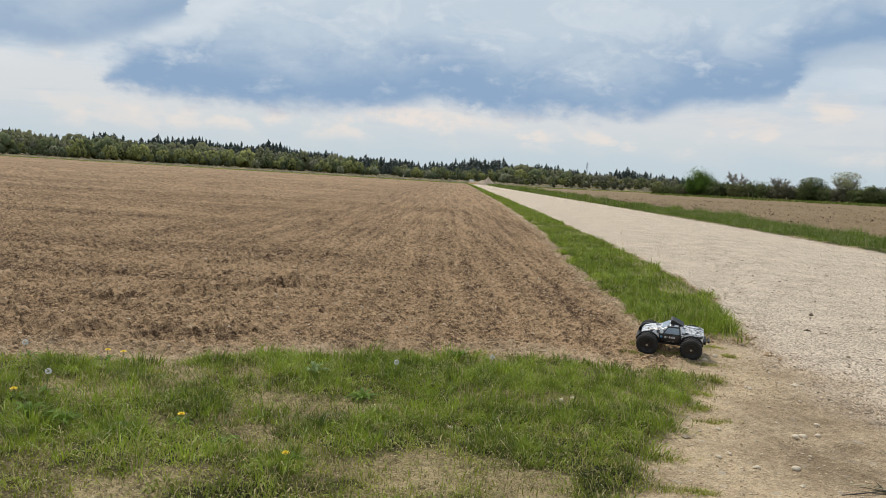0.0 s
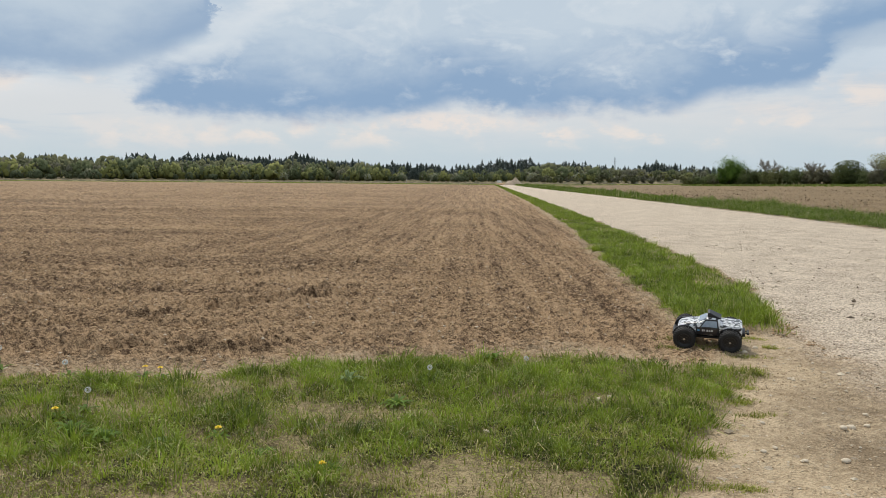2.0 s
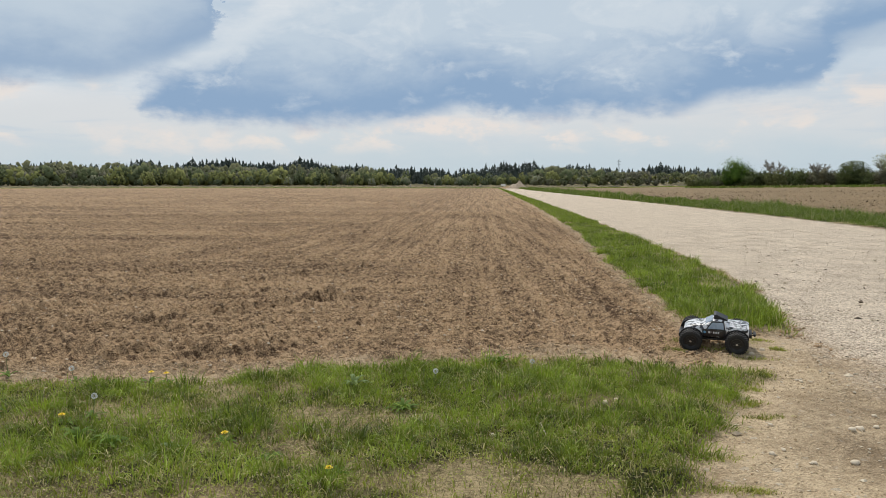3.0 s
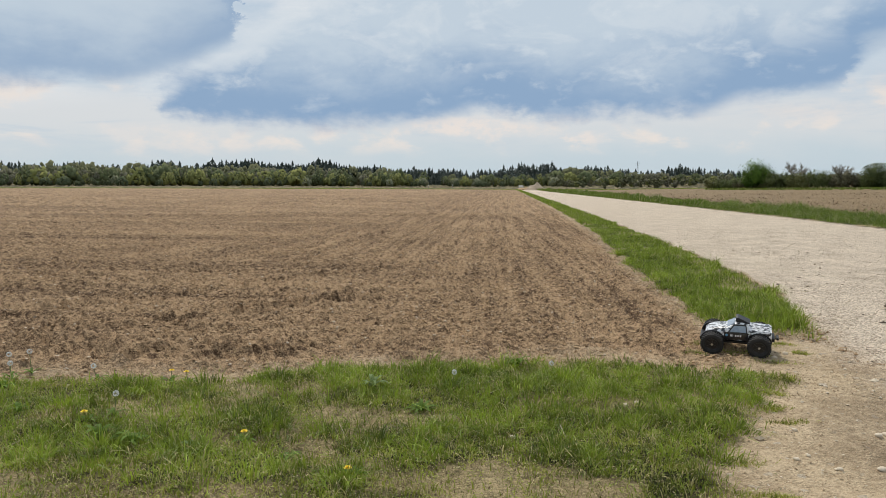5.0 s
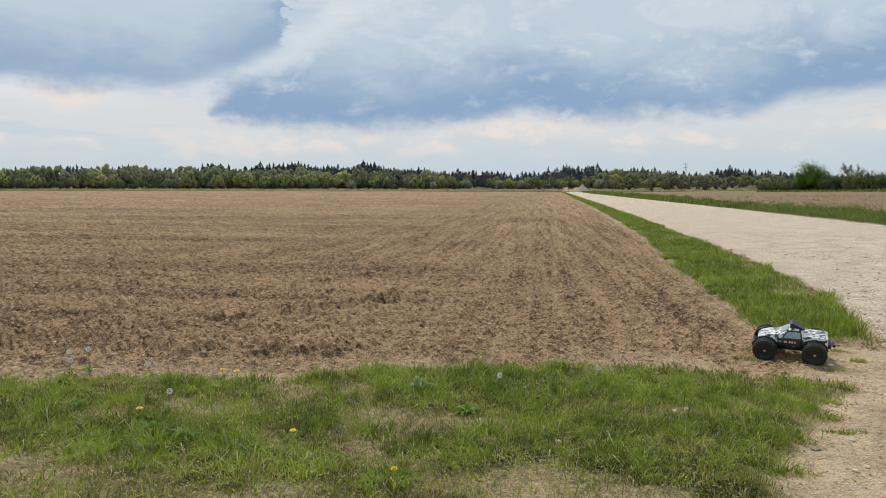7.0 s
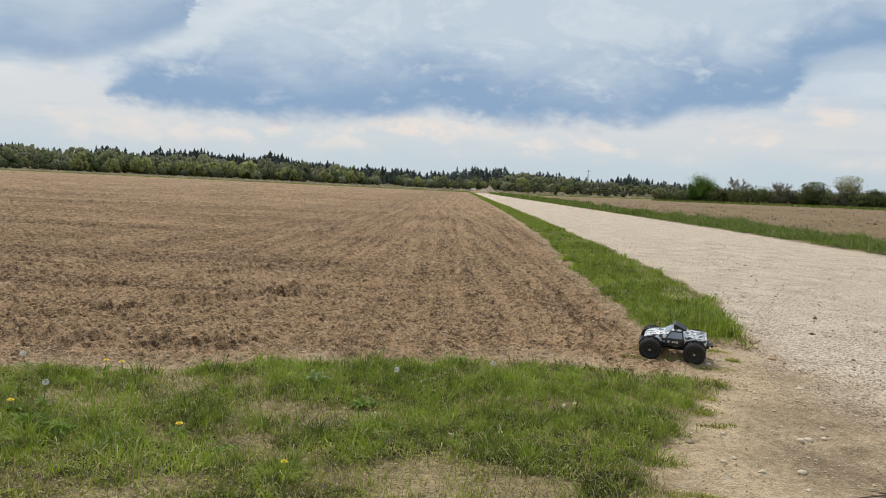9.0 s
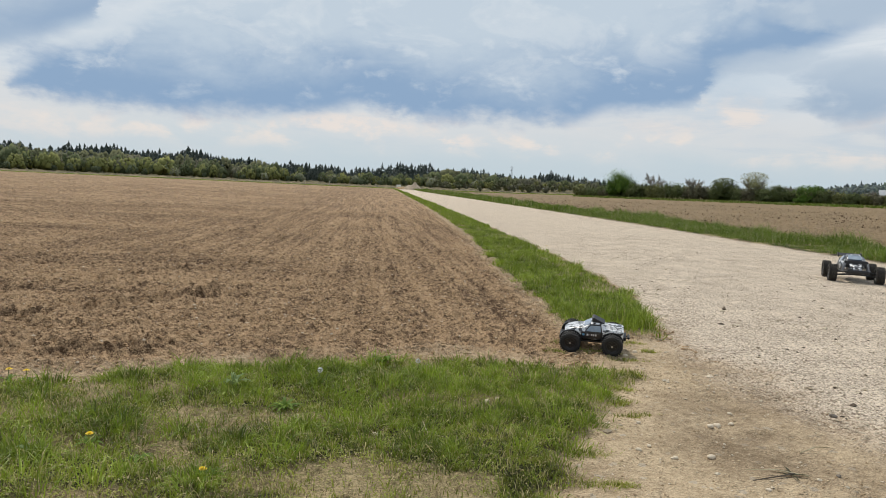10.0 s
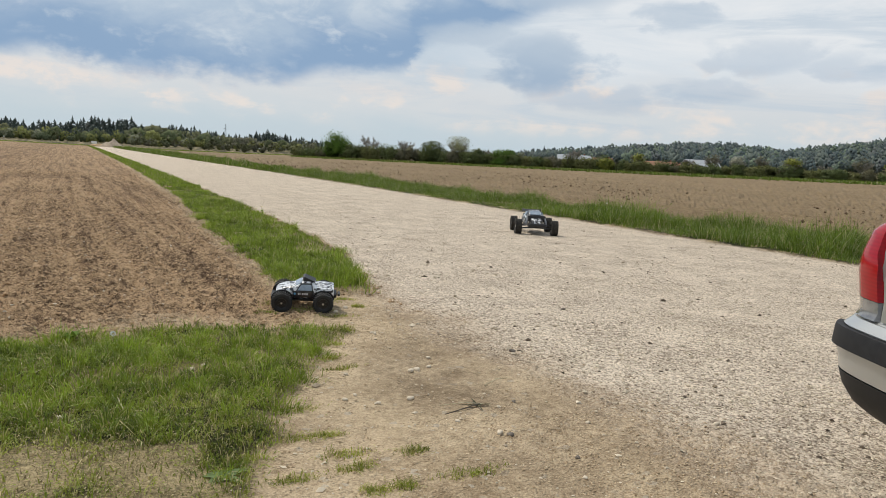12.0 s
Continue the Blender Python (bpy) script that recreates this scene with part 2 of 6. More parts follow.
def rod(bm, a, b, r0, r1=None, seg=8, caps=True):
    a, b = Vector(a), Vector(b)
    d = b - a
    m = Matrix.Translation((a + b) / 2) @ d.to_track_quat("Z", "Y").to_matrix().to_4x4()
    bmesh.ops.create_cone(bm, cap_ends=caps, segments=seg, radius1=r0, radius2=r0 if r1 is None else r1, depth=d.length, matrix=m)
    return bm


def ball(bm, at, sx, sy, sz, u=10, v=7):
    m = Matrix.Translation(at) @ Matrix.Diagonal((sx, sy, sz, 1))
    bmesh.ops.create_uvsphere(bm, u_segments=u, v_segments=v, radius=1.0, matrix=m)
    return bm


def lathe(bm, profile, seg=24, m=None):
    """Turns (radius, height) pairs round z."""
    m = m or Matrix()
    rings = []
    for r, z in profile:
        rings.append([bm.verts.new(m @ Vector((r * math.cos(2 * math.pi * i / seg), r * math.sin(2 * math.pi * i / seg), z))) for i in range(seg)])
    for a, b in zip(rings, rings[1:]):
        for i in range(seg):
            bm.faces.new((a[i], a[(i + 1) % seg], b[(i + 1) % seg], b[i]))
    return bm


def loft(bm, rings, closed=True, caps=True):
    vs = [[bm.verts.new(p) for p in r] for r in rings]
    n = len(vs[0])
    for a, b in zip(vs, vs[1:]):
        for i in range(n if closed else n - 1):
            bm.faces.new((a[i], a[(i + 1) % n], b[(i + 1) % n], b[i]))
    if caps:
        bm.faces.new(vs[0])
        bm.faces.new(vs[-1])
    return bm


# ---------------------------------------------------------------- plan of the ground
ROAD_L = ([-30, 0, 3, 6.0, 7.0, 8.2, 11, 15, 24, 51, 149, 260], [2.7, 2.7, 2.7, 2.66, 2.86, 3.22, 3.45, 3.58, 3.8, 4.2, 5.1, 6.0])
ROAD_R = ([-30, 0, 30, 50, 80, 135, 260], [11.1, 11.1, 11.15, 10.85, 10.1, 8.95, 9.5])
VERGE_L = ([-5, 5.2, 6, 7, 8.4, 12, 19, 38, 140, 260], [2.2, 2.05, 1.9, 1.9, 1.95, 2.12, 2.55, 3.05, 4.25, 5.2])
FRONT = ([-20, -6, -3.3, -2.5, -1.66, -1.1, -0.54, 0.1, 0.45, 0.8, 1.2, 1.6, 2.0, 2.3], [3.3, 3.88, 4.03, 4.1, 4.2, 4.55, 4.57, 4.85, 4.9, 4.82, 4.72, 4.66, 4.56, 4.38])
GRASS_R = ([-10, 1.5, 2.4, 2.75, 2.9, 3.1, 3.45, 3.7, 4.0, 4.4, 4.8], [0.3, 0.6, 0.72, 0.8, 0.95, 0.9, 1.15, 1.3, 1.42, 1.75, 2.0])
TUSSOCKS = [(0.14, 4.14, 0.06, 0.13), (0.40, 4.40, 0.05, 0.11), (0.05, 4.72, 0.05, 0.12), (-0.82, 4.40, 0.05, 0.10), (-0.30, 3.43, 0.045, 0.08), (-1.46, 3.06, 0.06, 0.11), (-1.82, 3.04, 0.06, 0.12), (-0.64, 2.86, 0.045, 0.08),
            (1.18, 3.58, 0.05, 0.08), (-1.12, 3.38, 0.05, 0.10), (-2.39, 3.64, 0.06, 0.12), (0.43, 3.19, 0.04, 0.07), (0.59, 4.17, 0.05, 0.10), (0.90, 4.08, 0.04, 0.08), (-1.85, 4.05, 0.05, 0.09), (-2.13, 3.97, 0.05, 0.10),
            (2.30, 6.15, 0.07, 0.17), (2.50, 6.35, 0.07, 0.16), (2.15, 6.45, 0.06, 0.15)]
FIELD_END = 172.0


def zones(x, y):
    """Weights from 0 to 1: gravel of the road, bare dirt, turf, and the tilled soil's share."""
    w1 = (fbm(x * 1.3, y * 1.3, 3, 11) - 0.5)
    w2 = (fbm(x * 5, y * 5, 3, 21) - 0.5)
    wob = w1 * 0.5 + w2 * 0.3
    xl, xr = np.interp(y, *ROAD_L), np.interp(y, *ROAD_R)
    far = np.clip(np.hypot(x, y) / 40, 0.05, 1)
    soft = 0.35 * smooth(7.5 - y, 0, 2) + 0.12
    gravel = smooth(x + wob * (0.5 + soft), xl - soft, xl + soft) * smooth(xr - x + wob * 0.3, -0.2, 0.2) * smooth(FIELD_END + 6 - y, -2, 2)
    vl = np.interp(y, *VERGE_L)
    verge = smooth(x + wob * 0.35, vl - 0.05, vl + 0.05) * smooth(xl - x + wob * 0.25, 0.0, 0.12) * smooth(y + wob * 0.5, 5.78, 6.1)
    front = smooth(np.interp(x, *FRONT) - y + wob * 0.3, -0.04, 0.06)
    bank = front * smooth(np.interp(y, *GRASS_R) - x + wob * 0.45, -0.08, 0.1)
    vr = smooth(x + wob * 0.4, xr - 0.1, xr + 0.15) * smooth(15.2 - 0.012 * y - x + wob * 0.6, -0.1, 0.1)
    endg = smooth(y + 0.02 * np.abs(x), FIELD_END, FIELD_END + 2)
    turf = np.maximum.reduce([verge, bank, vr * (y > -40), endg * smooth(-gravel, -0.6, -0.3)])
    left = np.interp(y, [4.3, 4.7, 5.2, 6.0], [0.5, 1.15, 1.7, 1.9])
    apron = smooth(x + wob * 0.4, left, left + 0.4) * smooth(6.1 - y + wob * 0.6, 0.0, 0.5) * smooth(7 - x, 0, 2)
    apron = np.maximum(apron, front * smooth(20 - np.abs(x), 0, 2))
    dirt = np.clip(apron - gravel, 0, 1)
    edge = np.maximum(smooth(np.interp(x, *FRONT) + 0.55 - y + wob * 0.5, -0.1, 0.45), smooth(x + wob * 0.5, vl - 0.35, vl)) * (x < vl + 0.3)
    soil = np.clip(1 - np.maximum.reduce([gravel, turf, dirt, 0.3 * edge]), 0, 1)
    dirt = np.maximum(dirt, 0.72 * edge * (1 - gravel))
    return gravel, dirt, turf, soil


def rise(x, y):
    """The lie of the land: flat round the camera, climbing towards the hedge and the hills."""
    x, y = np.asarray(x, float), np.asarray(y, float)
    u = np.clip(x - 18, 0, 92)
    z = 0.0021 * u ** 1.55 * smooth(y, -60, 20)
    d = np.hypot(x, y)
    a = np.degrees(np.arctan2(x, y))
    hill = np.interp(a, [29, 33, 36, 40, 46, 50, 54, 60, 66, 80, 100], [0, 8, 12, 17, 27, 30, 25, 42, 48, 40, 0])
    return z + hill * smooth(d, 360, 950) - 0.35 * smooth(d, 180, 260) * smooth(-x, -20, 0)


def sward(x, y, bare):
    """How thickly the turf grows: 0 on worn spots, 1 where it closes."""
    worn = 0.85 * np.exp(-((x - 3.0) / 0.24) ** 2 - ((y - 9.6) / 1.3) ** 2)
    return smooth(fbm(x * 2.5, y * 2.5, 3, 131), bare - 0.08, bare + 0.10) * (1 - worn)


PASS = ([4, 10, 13, 18.5, 26, 35, 60, 120], [-14, -7.9, -7.0, -5.9, -5.6, -5.3, -5.4, -3.5])


def inner(x, y):
    """1 inside the field, where the rows run across; 0 on the headland, where they run along the track."""
    w = 3 * (fbm(x * 0.3, y * 0.3, 2, 231) - 0.5)
    return np.maximum(smooth(np.interp(y, *PASS) + 1.2 - x + w, -1.2, 1.2), smooth(-0.6 - x + 0.7 * w, -0.8, 1.6) * smooth(14 - y - w, 0, 6))


def moisture(x, y):
    """Where freshly turned, still damp soil shows: along tractor passes and in patches."""
    m = 0.75 * smooth(fbm(x * 0.35 + 3, y * 0.30, 4, 201), 0.50, 0.68)
    px = np.interp(y, *PASS)
    for shift, w in ((0.0, 0.45), (2.3, 0.4)):
        m = np.maximum(m, np.exp(-((x - px - shift) / (w + 0.02 * y)) ** 2) * smooth(y, 6, 9) * (0.35 + 0.9 * fbm(x * 0.9, y * 0.4, 3, 211)))
    for cx, cy, rx, ry in ((-3.2, 5.75, 1.3, 0.35), (-1.5, 6.6, 1.1, 0.55), (0.9, 6.9, 0.7, 0.35), (-0.6, 9.5, 1.5, 0.7), (1.3, 17, 0.6, 2.0)):
        m = np.maximum(m, np.exp(-((x - cx) / rx) ** 2 - ((y - cy) / ry) ** 2) * (0.4 + fbm(x * 1.5, y * 1.5, 3, 221)))
    m = m * (0.3 + 0.7 * smooth(y, 6, 13))
    # the scuffed arc where vehicles turn in from the track
    bx = np.interp(y, [1.5, 2.0, 2.35, 2.66, 3.19, 3.76, 4.38, 4.9], [2.4, 2.23, 2.12, 2.06, 2.01, 1.97, 2.36, 2.8])
    m = np.maximum(m, np.exp(-((x - bx) / (0.22 + 0.35 * fbm(x * 1.1, y * 1.1, 2, 241))) ** 2) * smooth(y, 1.2, 2.0) * smooth(5.0 - y, 0, 0.6) * (0.35 + 1.1 * fbm(x * 2.2, y * 2.2, 3, 243)))
    return np.clip(m, 0, 1)


def height(x, y):
    g, d, t, s = zones(x, y)
    r = np.hypot(x, y)
    near = 1 - smooth(r, 14, 60)
    fine = 1 - smooth(r, 9, 30)
    clod = fbm(x * 3.1, y * 3.1, 3, 31) - 0.5
    crumb = np.abs(fbm(x * 11, y * 11, 3, 41) - 0.5)
    along = x - 0.022 * y
    ridge = np.sin(along * 2 * math.pi / 0.33 + 2 * fbm(x * 0.5, y * 0.5, 2, 51)) * (0.3 + fbm(x * 0.7, y * 0.7, 2, 61))
    deep = inner(x, y)
    rows = np.sin(y * 2 * math.pi / 0.42 + 3 * fbm(x * 0.3, y * 0.5, 2, 55)) * (0.3 + fbm(x * 0.5, y * 0.7, 2, 65))
    ridge = 0.55 * ridge * (1 - deep) + 1.6 * rows * deep * (1 - smooth(r, 12, 20))
    z = s * near * (clod * 0.065 + ridge * 0.013 + crumb * 0.11 * fine + (fbm(x * 6.5, y * 6.5, 2, 45) - 0.5) * 0.065 * (1 - smooth(r, 16, 45)))
    # tyre marks of a tractor, with slanting lugs, curving across the headland
    for c0, c1, c2 in ((12.8, 1.4, 0.0), (5.25, 0.10, 0.02), (9.6, 1.25, 0.05)):
        side = (y - (c0 + c1 * x + c2 * x * x)) / math.hypot(1, c1)
        band = np.exp(-(side / 0.27) ** 4) * smooth(-0.9 - x, 0, 0.8) * smooth(x, -7, -5)
        lug = smooth(np.sin((x + 0.9 * np.abs(side)) * 2 * math.pi / 0.26), -0.3, 0.5)
        z = z + band * np.maximum(s, d) * (lug * 0.055 - 0.03) * (0.5 + fbm(x, y, 2, 71))
    z = z + d * (1 - smooth(r, 8, 24)) * ((fbm(x * 2.2, y * 2.2, 3, 81) - 0.5) * 0.05 + (fbm(x * 14, y * 14, 2, 85) - 0.5) * 0.016)
    z = z + g * near * ((fbm(x * 0.6, y * 0.6, 2, 91) - 0.5) * 0.03 + (fbm(x * 13, y * 13, 2, 95) - 0.5) * 0.014 * fine)
    z = z + t * near * (0.02 + (fbm(x * 2.6, y * 2.6, 3, 97) - 0.5) * 0.06)
    z = z + s * (lattice(np.floor(x * 997), np.floor(y * 997), 301) - 0.5) * np.clip(r * 0.0034, 0, 0.16) * (1 - smooth(r, 110, 200))
    # the hummock that the parked truck leans on
    z = z + 0.062 * np.exp(-((x - 1.86) / 0.34) ** 2 - ((y - 5.78) / 0.26) ** 2)
    return z + rise(x, y)

# ---------------------------------------------------------------- ground materials
def attribute(nt, name):
    n = nt.nodes.new("ShaderNodeAttribute")
    n.attribute_name = name
    return n.outputs["Fac"]


def earth_material():
    m, nt, b = material("earth")
    p = place(nt)
    big, mid, fine = fuzz(nt, p, 0.22, 3), fuzz(nt, p, 1.7, 5, 0.6), fuzz(nt, p, 19, 5, 0.65)
    grit = nt.nodes.new("ShaderNodeTexVoronoi")
    link(nt, p, grit.inputs["Vector"])
    grit.inputs["Scale"].default_value = 34
    streak = fuzz(nt, stretch(nt, p, 3.6, 0.16, 1, 1.3), 1.0, 5, 0.6)
    streak2 = fuzz(nt, stretch(nt, p, 8.5, 0.30, 1, 1.3), 1.0, 4, 0.6)
    cross = fuzz(nt, stretch(nt, p, 0.12, 2.6, 1, -2.0), 1.0, 5, 0.6)
    cross2 = fuzz(nt, stretch(nt, p, 0.05, 0.55, 1, -2.0), 1.0, 4, 0.6)
    deep = attribute(nt, "inner")
    streak = calc(nt, "ADD", calc(nt, "MULTIPLY", streak, calc(nt, "SUBTRACT", 1.0, deep)), calc(nt, "MULTIPLY", cross, deep))
    streak2 = calc(nt, "ADD", calc(nt, "MULTIPLY", streak2, calc(nt, "SUBTRACT", 1.0, deep)), calc(nt, "MULTIPLY", cross2, deep))
    lump = fuzz(nt, p, 5.5, 4, 0.65)
    grain = fuzz(nt, p, 95, 3, 0.75)
    # tilled loam: dry crust over moist crumbs
    f = calc(nt, "ADD", calc(nt, "MULTIPLY", fine, 0.42), calc(nt, "ADD", calc(nt, "MULTIPLY", grain, 0.44), calc(nt, "MULTIPLY", lump, 0.14)))
    f = calc(nt, "ADD", f, calc(nt, "MULTIPLY", calc(nt, "SUBTRACT", streak, 0.5), 0.21))
    f = calc(nt, "ADD", f, calc(nt, "MULTIPLY", calc(nt, "SUBTRACT", streak2, 0.5), 0.16))
    f = calc(nt, "ADD", f, calc(nt, "MULTIPLY", calc(nt, "SUBTRACT", big, 0.5), 0.06))
    loam = mix(nt, step_up(nt, f, 0.42, 0.56), (0.085, 0.049, 0.027), (0.475, 0.327, 0.190))
    loam = mix(nt, calc(nt, "MULTIPLY", attribute(nt, "moist"), step_up(nt, f, 0.62, 0.38, 0.12, 0.48)), loam, (0.095, 0.054, 0.030))
    loam = mix(nt, step_up(nt, grit.outputs["Color"], 0.93, 0.97, 0.0, 0.5), loam, (0.50, 0.43, 0.34))
    dry = mix(nt, step_up(nt, f, 0.40, 0.60), (0.13, 0.090, 0.050), (0.325, 0.240, 0.140))
    loam = mix(nt, attribute(nt, "east"), loam, dry)
    # trodden yellowish dirt
    f2 = calc(nt, "ADD", calc(nt, "MULTIPLY", fine, 0.3), calc(nt, "ADD", calc(nt, "MULTIPLY", mid, 0.35), calc(nt, "MULTIPLY", grain, 0.35)))
    bare = mix(nt, step_up(nt, f2, 0.36, 0.62), (0.27, 0.195, 0.115), (0.66, 0.52, 0.345))
    bare = mix(nt, step_up(nt, grit.outputs["Color"], 0.86, 0.92, 0.0, 0.6), bare, (0.52, 0.46, 0.37))
    bare = mix(nt, calc(nt, "MULTIPLY", attribute(nt, "moist"), step_up(nt, f2, 0.66, 0.40, 0.15, 0.65)), bare, (0.185, 0.135, 0.085))
    # crushed pale limestone
    chip = nt.nodes.new("ShaderNodeTexVoronoi")
    link(nt, p, chip.inputs["Vector"])
    chip.inputs["Scale"].default_value = 78
    f3 = calc(nt, "ADD", calc(nt, "MULTIPLY", calc(nt, "ADD", calc(nt, "MULTIPLY", grain, 0.6), calc(nt, "MULTIPLY", fine, 0.4)), 0.4), calc(nt, "ADD", calc(nt, "MULTIPLY", mid, 0.25), calc(nt, "MULTIPLY", chip.outputs["Color"], 0.35)))
    lime = mix(nt, step_up(nt, f3, 0.30, 0.64), (0.17, 0.125, 0.085), (0.82, 0.70, 0.555))
    worn = fuzz(nt, stretch(nt, p, 0.55, 0.12, 1, 1.5), 1.0, 4, 0.6)
    lime = mix(nt, step_up(nt, worn, 0.5, 0.75, 0.0, 0.3), lime, (0.60, 0.51, 0.385))
    # soil under grass, with moss and old straw; blade-gap shade painted in as near-black
    shaded_sod = mix(nt, step_up(nt, f2, 0.38, 0.6), (0.012, 0.016, 0.006), (0.075, 0.072, 0.027))
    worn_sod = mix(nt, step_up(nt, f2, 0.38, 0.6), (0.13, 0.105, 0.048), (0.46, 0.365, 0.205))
    shaded_sod = mix(nt, attribute(nt, "cover"), worn_sod, shaded_sod)
    col = mix(nt, attribute(nt, "dirt"), loam, bare)
    col = mix(nt, attribute(nt, "gravel"), col, lime)
    col = mix(nt, attribute(nt, "turf"), col, shaded_sod)
    link(nt, col, b.inputs["Base Color"])
    b.inputs["Roughness"].default_value = 0.95
    b.inputs["Specular IOR Level"].default_value = 0.2
    h = calc(nt, "ADD", calc(nt, "MULTIPLY", fine, 0.7), calc(nt, "MULTIPLY", calc(nt, "SUBTRACT", 1.0, chip.outputs["Distance"]), 0.3))
    h = calc(nt, "ADD", h, calc(nt, "MULTIPLY", grain, 0.3))
    link(nt, relief(nt, h, 0.9, 0.034), b.inputs["Normal"])
    return m


EARTH = earth_material()

# ---------------------------------------------------------------- the ground sheet, finer where one stands
fine_a = np.arange(-44, 66.01, 0.17)
coarse_a = np.arange(66 + 4, 360 - 44, 4.9)
ang = np.radians(np.concatenate([fine_a, coarse_a]))
rad = [0.0, 0.4, 0.9, 1.4, 1.8]
while rad[-1] < 30:
    rad.append(rad[-1] * 1.0072)
while rad[-1] < 4200:
    rad.append(rad[-1] * 1.035)
rad = np.array(rad)
na, nr = len(ang), len(rad)
RR, AA = np.meshgrid(rad, ang, indexing="ij")
GX, GY = RR * np.sin(AA), RR * np.cos(AA)
gx, gy = GX.ravel(), GY.ravel()
gz = height(gx, gy)
gg, gd, gt, gs = zones(gx, gy)
gm = moisture(gx, gy)
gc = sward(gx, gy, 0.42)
gi = inner(gx, gy)
ge = smooth(gx, 12, 14)
i, j = np.meshgrid(np.arange(nr - 1), np.arange(na), indexing="ij")
j2 = (j + 1) % na
quads = np.stack([i * na + j, (i + 1) * na + j, (i + 1) * na + j2, i * na + j2], -1).reshape(-1, 4)[:, ::-1]
mid_x, mid_y = gx[quads].mean(1), gy[quads].mean(1)
on_road = (gg[quads].mean(1) > 0.5)
left_field = (gs[quads].mean(1) > 0.5) & (mid_x < 5) & (mid_y > 3) & ~on_road
right_field = (mid_x > 13) & (gs[quads].mean(1) > 0.5) & ~on_road & (np.hypot(mid_x, mid_y) < 240)
verts = np.stack([gx, gy, gz], 1)
for name, pick, label, cat in (("road", on_road, "pale crushed limestone gravel track, dry and dusty", "road"),
                               ("field_west", left_field, "dry tilled brown field with crumbled clods and rows", "field"),
                               ("field_east", right_field, "pale brown bare field rising to a hedge", "field"),
                               ("ground", ~(on_road | left_field | right_field), "trodden earth, turf soil and distant meadow land", "ground")):
    q = quads[pick]
    used, inv = np.unique(q, return_inverse=True)
    ob = sheet(name, verts[used], inv.reshape(-1, 4), EARTH, shade=not name.startswith("field"), attrs={"gravel": gg[used], "dirt": gd[used], "turf": gt[used], "moist": gm[used], "cover": gc[used], "inner": gi[used], "east": ge[used]})
    tagged(ob, label, cat, kind="structure")

# ---------------------------------------------------------------- grass
def grass_material(name, deep, fresh, straw, share):
    """Blades that differ one by one and in patches; a share of them is dead straw."""
    m, nt, b = material(name)
    r = nt.nodes.new("ShaderNodeNewGeometry").outputs["Random Per Island"]
    patch = fuzz(nt, place(nt), 1.3, 3)
    clump = fuzz(nt, place(nt), 8.0, 2)
    f = calc(nt, "ADD", calc(nt, "MULTIPLY", r, 0.36), calc(nt, "ADD", calc(nt, "MULTIPLY", step_up(nt, patch, 0.38, 0.62), 0.27), calc(nt, "MULTIPLY", step_up(nt, clump, 0.42, 0.60), 0.42)))
    col = mix(nt, f, deep, fresh)
    r2 = calc(nt, "FRACT", calc(nt, "MULTIPLY", r, 37.7))
    col = mix(nt, calc(nt, "LESS_THAN", r2, share), col, straw)
    link(nt, col, b.inputs["Base Color"])
    b.inputs["Roughness"].default_value, b.inputs["Specular IOR Level"].default_value = 0.5, 0.22
    t = nt.nodes.new("ShaderNodeBsdfTranslucent")
    link(nt, mix(nt, 0.5, col, fresh), t.inputs[0])
    s = nt.nodes.new("ShaderNodeMixShader")
    s.inputs[0].default_value = 0.28
    nt.links.new(b.outputs[0], s.inputs[1])
    nt.links.new(t.outputs[0], s.inputs[2])
    nt.links.new(s.outputs[0], nt.nodes["Material Output"].inputs[0])
    return m


TURF = grass_material("turf_blades", (0.030, 0.046, 0.008), (0.44, 0.48, 0.080), (0.60, 0.49, 0.27), 0.22)
LUSH = grass_material("lush_blades", (0.016, 0.040, 0.006), (0.39, 0.50, 0.062), (0.50, 0.43, 0.20), 0.08)
MEADOW = grass_material("meadow_blades", (0.022, 0.050, 0.008), (0.24, 0.33, 0.047), (0.46, 0.41, 0.21), 0.14)


def blades(name, x, y, h, w, mat, lean, label, bow=None):
    """Curved three-triangle blades rooted at x, y."""
    n = len(x)
    z = height(x, y) - 0.004
    face = rng.uniform(0, 2 * math.pi, n)
    bow = rng.uniform(0, 2 * math.pi, n) if bow is None else bow + rng.normal(0, 0.5, n)
    tilt = lean * rng.beta(1.6, 2.2, n) * 1.6
    sx, sy = np.cos(face) * w * 0.5, np.sin(face) * w * 0.5
    dx, dy = np.cos(bow), np.sin(bow)
    V = np.empty((n, 5, 3))
    for k, (up, out, wide) in enumerate(((0, 0, -1), (0, 0, 1), (0.55, 0.3, -0.8), (0.55, 0.3, 0.8), (1.0, 1.0, 0))):
        drop = np.sqrt(np.clip(1 - (tilt * out) ** 2 * 0.7, 0.1, 1))
        V[:, k, 0] = x + dx * h * tilt * out + sx * wide
        V[:, k, 1] = y + dy * h * tilt * out + sy * wide
        V[:, k, 2] = z + h * up * drop
    base = (np.arange(n) * 5)[:, None, None]
    F = (np.array([[0, 1, 3], [0, 3, 2], [2, 3, 4]])[None] + base).reshape(-1, 3)
    return tagged(sheet(name, V.reshape(-1, 3), F, mat), label, "grass", kind="stuff")


